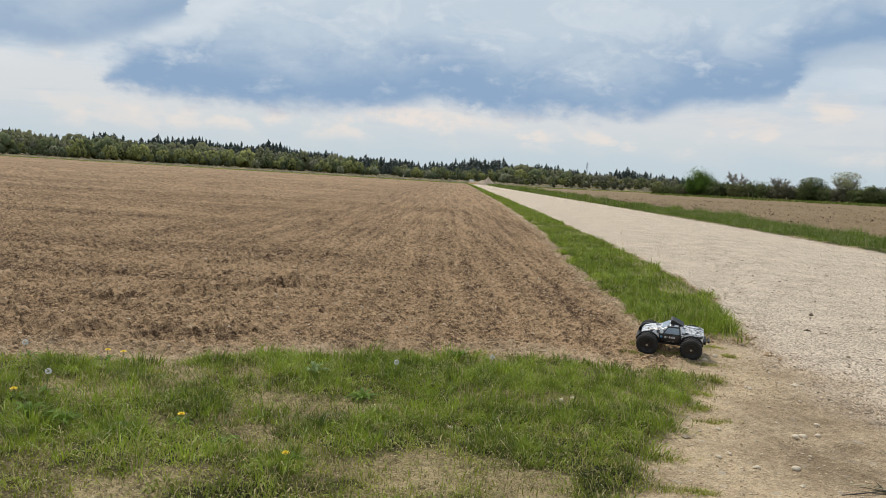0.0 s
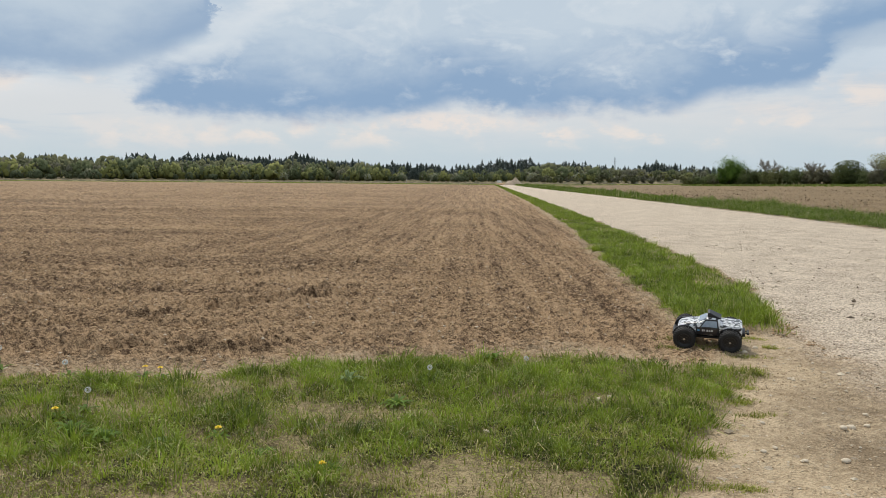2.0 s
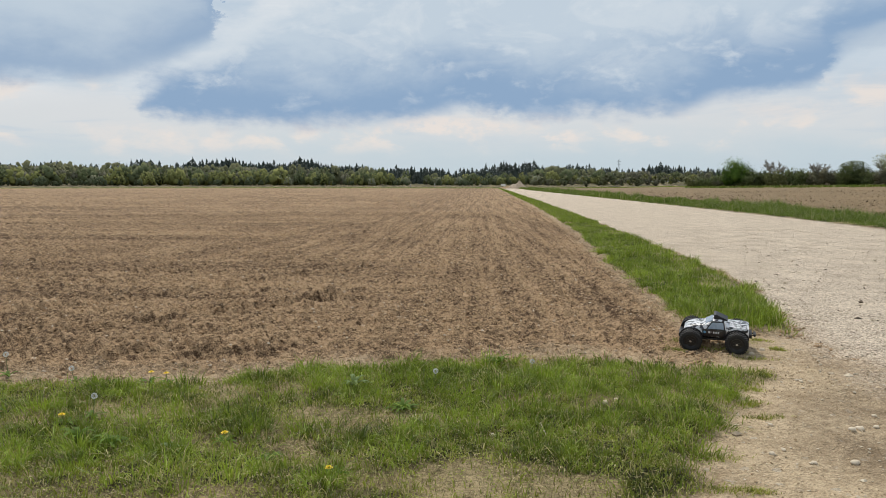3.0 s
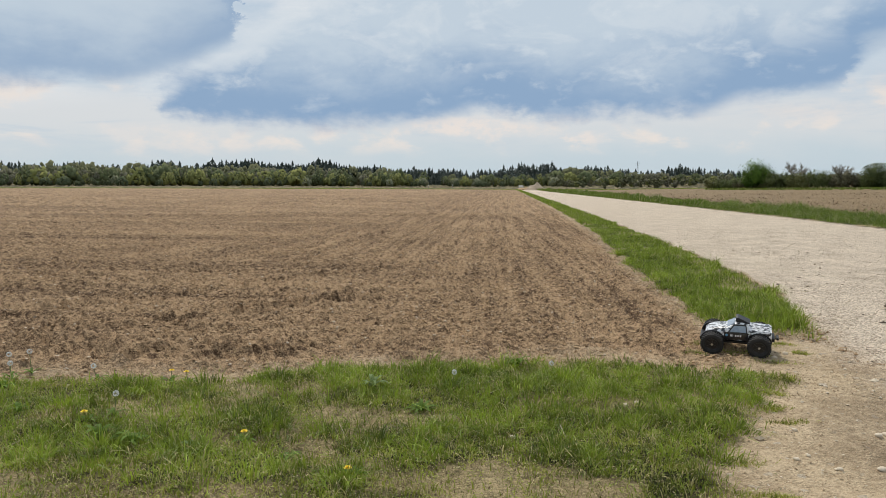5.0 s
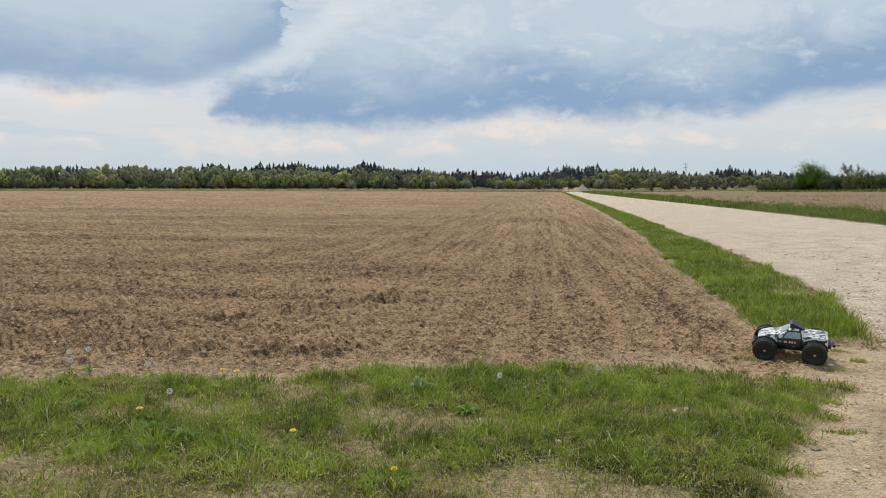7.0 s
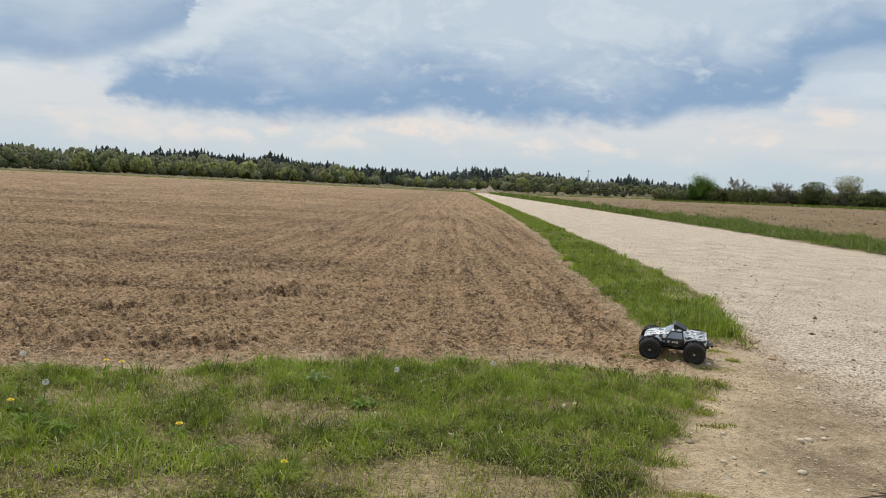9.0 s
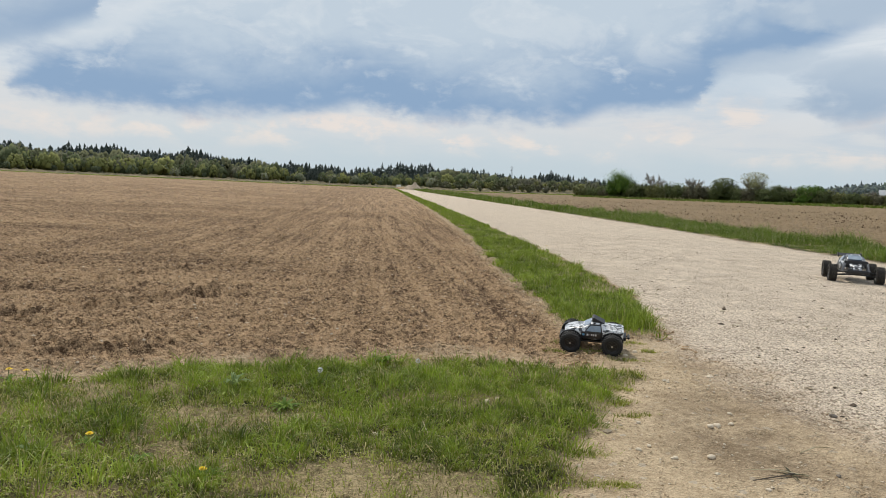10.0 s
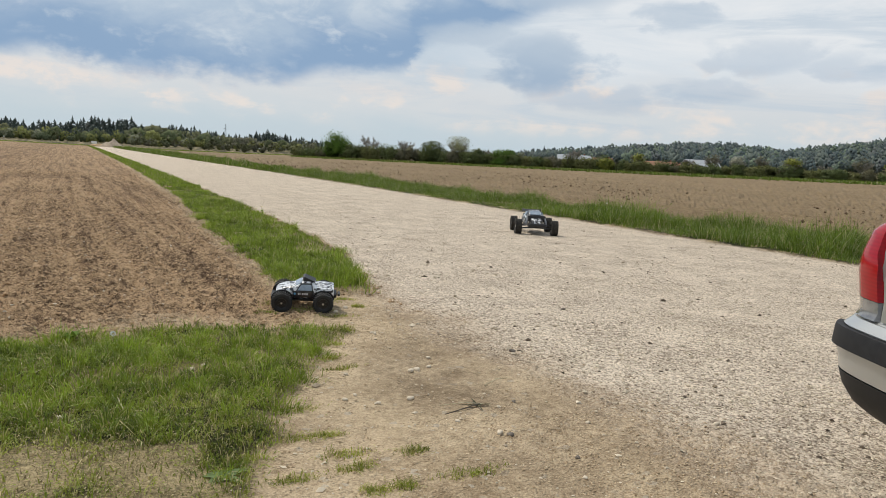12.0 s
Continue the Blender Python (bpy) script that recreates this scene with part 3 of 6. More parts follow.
def scatter(n, x0, x1, y0, y1, power=1.0, bare=0.0):
    """Places inside a rectangle where turf grows, thinned by bare spots."""
    x = rng.uniform(x0, x1, n)
    y = y0 + (y1 - y0) * rng.uniform(0, 1, n) ** power
    t = zones(x, y)[2]
    cover = sward(x, y, bare)
    keep = rng.uniform(0, 1, n) < t * (0.12 + 0.88 * cover)
    return x[keep], y[keep]


def tufts(n, size, x0, x1, y0, y1, power=1.0, spread=0.05, bare=0.0):
    cx, cy = scatter(n, x0, x1, y0, y1, power, bare)
    k = rng.integers(size // 2, size * 2, len(cx))
    sp = np.repeat(rng.uniform(0.5, 1.6, len(cx)) * spread, k)
    tall = np.repeat(rng.uniform(0.65, 1.4, len(cx)), k)
    dx, dy = rng.normal(0, 1, (2, k.sum()))
    return np.repeat(cx, k) + dx * sp, np.repeat(cy, k) + dy * sp, tall * np.clip(1.25 - 0.3 * np.hypot(dx, dy), 0.4, 1.2), np.arctan2(dy, dx)


x, y = scatter(150000, -4.6, 2.4, 1.6, 5.3, 0.8, 0.37)
blades("short_grass", x, y, rng.uniform(0.015, 0.055, len(x)), rng.uniform(0.003, 0.0065, len(x)), TURF, 1.1, "short worn green turf with dry straw on the bank")
x, y = scatter(90000, -6.5, 1.0, -4.0, 1.7, 1.0, 0.40)
blades("worn_grass", x, y, rng.uniform(0.015, 0.05, len(x)), rng.uniform(0.004, 0.008, len(x)), TURF, 1.1, "short worn green turf with bare earth between")
x, y, t, out = tufts(2100, 34, -4.6, 2.2, 1.8, 5.2, 0.8, 0.045, 0.42)
blades("grass_tufts", x, y, t * (0.45 + 0.55 * smooth(y - 0.25 * x, 2.3, 3.5)) * rng.uniform(0.035, 0.115, len(x)), rng.uniform(0.003, 0.007, len(x)), LUSH, 1.35, "fresh green grass tufts on the bank", out)
x, y, t, out = tufts(330, 60, -4.6, 1.8, 4.0, 5.15, 1.0, 0.07)
blades("edge_grass", x, y, t * rng.uniform(0.025, 0.075, len(x)), rng.uniform(0.003, 0.007, len(x)), LUSH, 1.35, "taller green grass along the field's edge", out)
x, y = scatter(135000, 1.7, 4.2, 5.4, 24, 1.5, 0.42)
blades("verge_grass", x, y, rng.uniform(0.03, 0.10, len(x)) * (0.15 + 1.3 * fbm(x * 1.9, y * 1.9, 3, 141) ** 1.3 + 1.6 * np.exp(-((x - 2.4) / 0.45) ** 2 - ((y - 6.4) / 0.6) ** 2)), rng.uniform(0.004, 0.008, len(x)), LUSH, 0.9, "lush green grass strip between field and track")
x, y, t, out = tufts(420, 60, 1.7, 3.6, 5.6, 17, 1.2, 0.06)
blades("verge_tufts", x, y, t * rng.uniform(0.05, 0.15, len(x)), rng.uniform(0.004, 0.0085, len(x)), LUSH, 1.35, "taller grass tufts standing in the green strip", out)
x, y = scatter(90000, 2.2, 5.6, 22, 172, 1.4, 0.36)
blades("verge_grass_far", x, y, rng.uniform(0.03, 0.12, len(x)) * (0.5 + fbm(x, y * 0.6, 2, 143)), 0.0006 * y + 0.006, LUSH, 0.6, "green grass strip running along the track")
x, y = scatter(135000, 10.2, 16, 3, 45, 1.1, 0.1)
keep = rng.uniform(0, 1, len(x)) < smooth(x - np.interp(y, *ROAD_R) + 0.5 * (fbm(x * 1.5, y * 1.5, 2, 153) - 0.5), -0.1, 0.3)
x, y = x[keep], y[keep]
blades("meadow_grass", x, y, rng.uniform(0.12, 0.42, len(x)) * (0.12 + 2.6 * fbm(x * 0.9, y * 0.9, 3, 151) ** 2.4) * (0.35 + 0.65 * smooth(x, 10.8, 12.0)) * (1 + 0.3 * smooth(20 - y, 0, 9)), rng.uniform(0.007, 0.015, len(x)), MEADOW, 1.2, "tall green meadow grass beside the track")
x, y = scatter(60000, 8.6, 15.5, 44, 172, 1.3, 0.1)
blades("meadow_grass_far", x, y, rng.uniform(0.10, 0.36, len(x)) * (0.1 + 2.6 * fbm(x * 0.5, y * 0.4, 3, 151) ** 2.3), 0.0008 * y + 0.008, MEADOW, 0.5, "green meadow grass along the far track")
# low broad-leaved ground cover between the blades: clover, moss and dead bits
def flakes(name, x, y, size, mat, label, lift=0.02):
    n = len(x)
    z = height(x, y) + rng.uniform(0.002, lift, n)
    a, t = rng.uniform(0, 2 * math.pi, n), rng.uniform(-0.6, 0.6, (n, 2))
    V = np.empty((n, 4, 3))
    for k, (u, v) in enumerate(((-1, 0), (0, -0.7), (1, 0), (0, 0.7))):
        V[:, k, 0] = x + size * (u * np.cos(a) - v * np.sin(a))
        V[:, k, 1] = y + size * (u * np.sin(a) + v * np.cos(a))
        V[:, k, 2] = z + size * (u * t[:, 0] + v * t[:, 1])
    return tagged(sheet(name, V.reshape(-1, 3), np.arange(n * 4).reshape(-1, 4), mat), label, "ground cover", kind="stuff")


HERB = grass_material("herb_leaves", (0.10, 0.12, 0.022), (0.40, 0.42, 0.085), (0.48, 0.40, 0.22), 0.22)
x, y = scatter(105000, -4.4, 2.3, 1.7, 5.2, 0.8, 0.26)
flakes("ground_herbs", x, y, rng.uniform(0.003, 0.007, len(x)), HERB, "low clover, moss and dead leaf bits in the turf")
x = rng.uniform(-4.4, 2.0, 60000)
y = rng.uniform(1.8, 5.1, 60000)
keep = (zones(x, y)[2] > 0.4) & (rng.uniform(0, 1, len(x)) > sward(x, y, 0.42) * 0.8)
x, y = x[keep], y[keep]
blades("dead_straw", x, y, rng.uniform(0.01, 0.03, len(x)), rng.uniform(0.002, 0.004, len(x)), surface("dead_straw", (0.16, 0.12, 0.06), (0.46, 0.37, 0.20), 30, 0.9, bump=0, per=0.8), 1.3, "dead straw bits on worn ground")
# tall tussocks that stand out of the turf: place, radius, height
tx, ty, tr, th = np.array(TUSSOCKS).T
k = 210
dx, dy = rng.normal(0, 1, (2, k * len(tx)))
x, y = np.repeat(tx, k) + dx * np.repeat(tr, k), np.repeat(ty, k) + dy * np.repeat(tr, k)
blades("tussocks", x, y, np.repeat(th, k) * rng.uniform(0.45, 1.1, len(x)), rng.uniform(0.003, 0.0065, len(x)), LUSH, 1.45, "tall fresh green tussocks standing in the turf", np.arctan2(dy, dx))
# small grass islands on the trodden apron
cx = np.array([0.98, 1.12, 1.13, 1.11, 1.41, 1.53, 1.23, 1.11, 0.85, 0.8, 1.54, 1.53, 0.72, 1.05, 1.81, 1.62, 1.72, 1.86, 2.0, 2.2, 2.25, 1.6, 1.45, 1.95])
cy = np.array([2.85, 2.83, 2.61, 2.47, 2.53, 2.26, 2.25, 2.25, 2.45, 3.0, 4.0, 3.76, 2.7, 3.2, 4.51, 4.25, 5.28, 5.22, 5.5, 5.6, 5.35, 5.5, 5.2, 5.05])
k = 260
x, y = (np.repeat(cx, k) + np.repeat(rng.uniform(0.02, 0.075, len(cx)), k) * rng.normal(0, 1, k * len(cx))), (np.repeat(cy, k) + rng.normal(0, 0.022, k * len(cx)))
blades("apron_grass", x, y, rng.uniform(0.010, 0.038, len(x)), rng.uniform(0.0025, 0.005, len(x)), TURF, 1.4, "small worn grass islands in the bare dirt")

# ---------------------------------------------------------------- stones, clods and gravel
OCT = np.array([[1, 0, 0], [-1, 0, 0], [0, 1, 0], [0, -1, 0], [0, 0, 1], [0, 0, -1]], float)
E12 = np.array([[0, 2, 4], [2, 1, 4], [1, 3, 4], [3, 0, 4], [2, 0, 5], [1, 2, 5], [3, 1, 5], [0, 3, 5]])


def lumps(name, x, y, size, mat, label, flat=0.6, sink=0.25, shade=False):
    """Many small angular stones or clods in one mesh."""
    n = len(x)
    z = height(x, y)
    a = rng.uniform(0, 2 * math.pi, n)
    V = OCT[None] * rng.uniform(0.65, 1.25, (n, 6, 1)) + rng.normal(0, 0.16, (n, 6, 3))
    V[..., 0] *= rng.uniform(0.8, 1.4, n)[:, None]
    c, s = np.cos(a)[:, None], np.sin(a)[:, None]
    V[..., 0], V[..., 1] = V[..., 0] * c - V[..., 1] * s, V[..., 0] * s + V[..., 1] * c
    V[..., 2] *= flat
    V *= (size * 0.5)[:, None, None]
    V += np.stack([x, y, z + size * 0.5 * flat * (1 - 2 * sink)], 1)[:, None, :]
    F = (E12[None] + (np.arange(n) * 6)[:, None, None]).reshape(-1, 3)
    return tagged(sheet(name, V.reshape(-1, 3), F, mat, shade=shade), label, "stones", kind="stuff")


GRAVEL = surface("gravel_chips", (0.38, 0.305, 0.215), (0.78, 0.68, 0.525), 60, 0.9, bump=0.2, depth=0.002, per=0.8, gloss=0.12)
CLOD = surface("soil_clods", (0.22, 0.14, 0.078), (0.60, 0.43, 0.26), 30, 0.95, bump=0.4, depth=0.004, per=0.55, gloss=0.12)
PEBBLE = surface("pale_stones", (0.42, 0.345, 0.25), (0.74, 0.64, 0.50), 25, 0.85, bump=0.2, depth=0.003, per=0.6, gloss=0.12)


def wedge(n, a0, a1, r0, r1, power):
    a = np.radians(rng.uniform(a0, a1, n))
    r = r0 * (r1 / r0) ** (rng.uniform(0, 1, n) ** power)
    return r * np.sin(a), r * np.cos(a)


x, y = wedge(105000, -42, 28, 4.3, 20, 1.0)
s_ = zones(x, y)[3]
keep = (s_ > 0.4) & (rng.uniform(0, 1, len(x)) < 0.25 + 1.1 * smooth(fbm(x * 0.8, y * 0.8, 3, 161), 0.35, 0.65))
x, y = x[keep], y[keep]
lumps("soil_clods", x, y, np.minimum(0.035, rng.gamma(1.5, 0.006, len(x)) * (1 + np.hypot(x, y) * 0.045) + 0.006), CLOD, "crumbled brown soil clods lying on the field", 0.55)
x, y = rng.uniform(14.5, 46, 9000), 3 + 95 * rng.uniform(0, 1, 9000) ** 1.3
keep = (zones(x, y)[3] > 0.5) & (rng.uniform(0, 1, len(x)) < smooth(fbm(x * 0.25, y * 0.12, 3, 181), 0.42, 0.6))
x, y = x[keep], y[keep]
lumps("east_field_clods", x, y, rng.gamma(2.0, 0.022, len(x)) + 0.025, surface("damp_clods", (0.055, 0.036, 0.022), (0.19, 0.125, 0.075), 30, 0.95, bump=0.3, depth=0.004, per=0.6, gloss=0.12), "dark soil clods on the eastern field", 0.8)
x, y = wedge(2600, -42, 28, 4.4, 45, 1.0)
keep = zones(x, y)[3] + zones(x, y)[1] > 0.5
x, y = x[keep], y[keep]
lumps("field_pebbles", x, y, np.minimum(0.03, rng.gamma(2.0, 0.006, len(x)) * (1 + np.hypot(x, y) * 0.03) + 0.005), PEBBLE, "pale pebbles scattered on the tilled soil", 0.7)
x, y = wedge(70000, 14, 66, 2.2, 22, 0.9)
g_, d_ = zones(x, y)[:2]
keep = rng.uniform(0, 1, len(x)) < np.maximum(g_ * (0.4 + 0.9 * smooth(fbm(x, y, 3, 171), 0.4, 0.65)), 0.05 * d_)
x, y = x[keep], y[keep]
lumps("gravel_chips", x, y, rng.gamma(1.6, 0.0040, len(x)) * (1 + np.hypot(x, y) * 0.03) + 0.003, GRAVEL, "loose pale limestone chips on the track", 0.55, 0.3)

x, y = wedge(1500, 20, 64, 3.0, 22, 0.8)
keep = zones(x, y)[0] > 0.6
x, y = x[keep], y[keep]
lumps("dark_chips", x, y, rng.gamma(2.0, 0.004, len(x)) * (1 + np.hypot(x, y) * 0.05) + 0.004, surface("dark_chips", (0.07, 0.055, 0.042), (0.20, 0.155, 0.115), 40, 0.9, bump=0.2, depth=0.002, per=0.7, gloss=0.12), "scattered dark brown chips and crumbs on the track", 0.6, 0.3)

x, y = wedge(70000, -36, 60, 2.2, 9, 0.9)
keep = rng.uniform(0, 1, len(x)) < zones(x, y)[1] * (0.25 + smooth(fbm(x * 1.4, y * 1.4, 3, 191), 0.4, 0.65)) * (zones(x, y)[2] < 0.4)
x, y = x[keep], y[keep]
lumps("dirt_crumbs", x, y, np.minimum(0.016, rng.gamma(1.5, 0.0032, len(x)) * (1 + np.hypot(x, y) * 0.06) + 0.003), surface("dirt_crumbs", (0.26, 0.18, 0.10), (0.68, 0.54, 0.37), 30, 0.95, bump=0.2, depth=0.002, per=0.7, gloss=0.12), "crumbs and grit on trodden dirt", 0.65, 0.3)


def stone(at, size, mat, label, seed, group="loose stones"):
    size *= 0.75
    bm = bmesh.new()
    bmesh.ops.create_icosphere(bm, subdivisions=2, radius=0.5)
    for v in bm.verts:
        v.co *= 1 + 0.45 * noise.noise(v.co * 1.7 + Vector((seed * 3.1, 0, 0)))
        v.co = Vector((v.co.x * 1.25, v.co.y, v.co.z * 0.7)) * size
    me = bpy.data.meshes.new("stone")
    bm.to_mesh(me)
    bm.free()
    me.materials.append(mat)
    me.shade_smooth()
    ob = new("stone", me)
    z = float(height(np.array([at[0]]), np.array([at[1]]))[0])
    ob.matrix_world = pose(at[0], at[1], z + size * 0.18, 0, 0, seed * 47)
    return tagged(ob, label, "stone", group)


DARK_STONE = surface("dark_stone", (0.12, 0.10, 0.08), (0.27, 0.235, 0.195), 30, 0.8, gloss=0.12)
PALE = "pale rounded limestone lying on bare dirt"
for n, (sx, sy, size, dark) in enumerate(((2.74, 3.78, 0.05, 1), (3.38, 2.84, 0.035, 0), (1.96, 3.64, 0.055, 0), (2.12, 3.81, 0.03, 0), (1.69, 3.17, 0.045, 0), (1.89, 2.60, 0.04, 0), (1.92, 2.56, 0.04, 1), (1.77, 2.80, 0.03, 0), (2.06, 2.24, 0.03, 1), (1.97, 2.08, 0.03, 0), (1.43, 3.30, 0.03, 0), (1.35, 3.23, 0.035, 0), (-1.92, 7.34, 0.085, 0), (0.71, 3.94, 0.05, 0),
        (0.78, 3.97, 0.035, 0), (1.98, 5.16, 0.05, 0), (2.12, 5.33, 0.05, 0), (2.02, 4.45, 0.035, 0), (1.50, 3.14, 0.03, 0), (3.99, 4.84, 0.05, 1),
        (2.38, 2.56, 0.03, 0), (2.2, 2.95, 0.03, 1), (1.5, 3.62, 0.03, 0), (2.5, 4.4, 0.025, 0), (2.35, 4.9, 0.025, 0), (-0.35, 3.66, 0.04, 0),
        (0.07, 3.41, 0.04, 0), (3.0, 2.3, 0.04, 0), (1.9, 3.6, 0.05, 0), (2.05, 3.66, 0.035, 0))):
    stone((sx, sy), size, DARK_STONE if dark else PEBBLE, "small dark grey stone lying on the track" if dark else PALE, n)

# ---------------------------------------------------------------- trees and far land
def leaf_material(name, dark, light):
    return surface(name, dark, light, 0.6, 0.6, bump=0, per=0.4, through_light=0.3, gloss=0.12)


BARK = surface("bark", (0.07, 0.055, 0.04), (0.17, 0.14, 0.11), 6, 0.9, bump=0.4, depth=0.02)
TWIG = surface("bare_twigs", (0.18, 0.165, 0.135), (0.34, 0.315, 0.265), 4, 0.9, bump=0, per=0.5)
# needles lightened towards blue; the far wood's haze sits in this colour
HAZED_SPRUCE = leaf_material("hazed_spruce_needles", (0.044, 0.062, 0.055), (0.096, 0.120, 0.105))
LEAF = {"green": leaf_material("green_leaves", (0.06, 0.115, 0.02), (0.165, 0.275, 0.048)),
        "olive": leaf_material("olive_leaves", (0.09, 0.10, 0.036), (0.24, 0.25, 0.095)),
        "yellow": leaf_material("spring_leaves", (0.17, 0.19, 0.035), (0.40, 0.41, 0.10)),
        "dull": leaf_material("budding_twigs", (0.10, 0.098, 0.058), (0.235, 0.225, 0.135)),
        "dark": leaf_material("dark_leaves", (0.070, 0.092, 0.034), (0.175, 0.21, 0.078)),
        "pale": leaf_material("pale_buds", (0.20, 0.21, 0.09), (0.42, 0.42, 0.20)),
        "white": leaf_material("blossom", (0.30, 0.31, 0.22), (0.62, 0.60, 0.50))}


def hazed_leaf(name, dark, light):
    return surface(name, dark, light, 0.12, 0.8, bump=0, per=0.25, gloss=0.05)


# leaf tones of the far wood, lightened and dulled to paint in haze
FAR_HAZED_LEAF = {"green": hazed_leaf("hazed_green_crowns", (0.079, 0.097, 0.052), (0.150, 0.173, 0.080)), "olive": hazed_leaf("hazed_olive_crowns", (0.099, 0.104, 0.058), (0.180, 0.186, 0.097)),
            "yellow": hazed_leaf("hazed_spring_crowns", (0.145, 0.156, 0.056), (0.275, 0.286, 0.100)), "dull": hazed_leaf("hazed_bare_crowns", (0.118, 0.116, 0.082), (0.190, 0.186, 0.126)),
            "dark": hazed_leaf("hazed_dark_crowns", (0.075, 0.092, 0.052), (0.122, 0.142, 0.078)), "white": hazed_leaf("hazed_blossom_crowns", (0.183, 0.191, 0.120), (0.282, 0.294, 0.194))}


# bluish haze of distance is painted into the hill crowns' colours
HAZED_HILL_LEAF = {"green": hazed_leaf("hazed_hill_green", (0.105, 0.140, 0.108), (0.175, 0.220, 0.155)), "olive": hazed_leaf("hazed_hill_olive", (0.095, 0.118, 0.108), (0.155, 0.182, 0.155)),
             "dull": hazed_leaf("hazed_hill_bare", (0.100, 0.115, 0.114), (0.145, 0.160, 0.156)), "dark": hazed_leaf("hazed_hill_dark", (0.072, 0.096, 0.100), (0.118, 0.148, 0.142))}


def leaf_cards(at, radii, n, size, clumps=14, hollow=0.35):
    """Leaf quads gathered in uneven clumps through an egg-shaped crown."""
    d = rng.normal(0, 1, (clumps, 3))
    d /= np.linalg.norm(d, axis=1)[:, None]
    c = d * rng.uniform(hollow, 0.86, (clumps, 1))
    p = c[rng.integers(0, clumps, n)] + rng.normal(0, 0.19, (n, 3))
    r = np.linalg.norm(p, axis=1)[:, None]
    p = p * np.minimum(1.0, 0.98 / np.maximum(r, 1e-6))
    p = p * np.array(radii) + np.array(at)
    out = (p - np.array(at)) / np.array(radii) + rng.normal(0, 0.55, (n, 3)) + np.array([0, 0, 0.25])
    u = np.cross(out, rng.normal(0, 1, (n, 3)))
    u /= np.linalg.norm(u, axis=1)[:, None] + 1e-9
    w = np.cross(out, u)
    w /= np.linalg.norm(w, axis=1)[:, None] + 1e-9
    s = size * rng.uniform(0.5, 1.3, (n, 1))
    V = np.stack([p - u * s, p - w * s * 0.6, p + u * s, p + w * s * 0.6], 1)
    soft = (p - np.array(at)) / np.array(radii) + np.array([0, 0, 0.15]) + rng.normal(0, 0.22, (n, 3))
    soft /= np.linalg.norm(soft, axis=1)[:, None] + 1e-9
    return np.concatenate([V, np.repeat(soft[:, None, :], 4, 1)], 2).reshape(-1, 6)


_bm = bmesh.new()
bmesh.ops.create_icosphere(_bm, subdivisions=1, radius=1.0)
ICO_V = np.array([v.co[:] for v in _bm.verts])
ICO_F = np.array([[v.index for v in f.verts] for f in _bm.faces])
_bm.free()


def crown_lobes(x, y, z, w, tall, lobes, keep_v, keep_f):
    """Uneven rounded lobes that together make one broadleaved crown."""
    for k in range(lobes):
        a, f = 2.4 * k + random.random(), (k + 0.5) / lobes
        r = w * random.uniform(0.9, 1.5) * lobes ** -0.55 * (1.1 - 0.45 * f)
        q = w * 0.72 * math.sqrt(1 - f * f * 0.9) * random.uniform(0.6, 1.1)
        c = np.array([x + q * math.cos(a), y + q * math.sin(a), z + tall * (0.14 + 0.74 * f)])
        rough = rng.uniform(0.62, 1.25, (len(ICO_V), 1))
        v = ICO_V * rough * np.array([r, r, min(r * 1.1, tall * 0.22)]) + c
        keep_f.append(ICO_F + crown_lobes.count)
        keep_v.append(v)
        out = (v - np.array([x, y, z + tall * 0.45])) / np.array([w, w, tall * 0.5]) * 0.75 + ICO_V * 0.35
        crown_lobes.normals.append(out / np.linalg.norm(out, axis=1)[:, None])
        crown_lobes.count += len(ICO_V)


crown_lobes.count, crown_lobes.normals = 0, []


def lobed(name, keep_v, keep_f, mat, parent=None):
    """The lobes gathered so far as one mesh, softly shaded."""
    ob = sheet(name, np.concatenate(keep_v), np.concatenate(keep_f), mat, parent, True)
    ob.data.normals_split_custom_set_from_vertices(np.concatenate(crown_lobes.normals).tolist())
    crown_lobes.count, crown_lobes.normals = 0, []
    return ob


def foliage(name, V, mat, parent=None):
    """Leaf quads whose shading follows the rounding of their crown."""
    ob = sheet(name, V[:, :3], np.arange(len(V)).reshape(-1, 4), mat, parent, True)
    ob.data.normals_split_custom_set_from_vertices(V[:, 3:].tolist())
    return ob


def quads_of(V):
    return np.arange(len(V)).reshape(-1, 4)


def ground_at(x, y):
    if x * x + y * y > 3600:
        return float(rise(float(x), float(y)))
    return float(height(np.array([float(x)]), np.array([float(y)]))[0])


def branches(bm, base, up, length, r, depth, spread=0.75):
    tip = base + up * length
    rod(bm, base, tip, r, r * 0.7, 5 if depth > 1 else 3, False)
    if depth == 0:
        return
    for k in range(4 if depth > 1 else 5):
        t = random.uniform(0.45, 1.0)
        d = (up + Vector((random.gauss(0, spread), random.gauss(0, spread), random.uniform(-0.1, 0.5)))).normalized()
        branches(bm, base + up * length * t, d, length * random.uniform(0.5, 0.75), r * 0.62, depth - 1, spread)


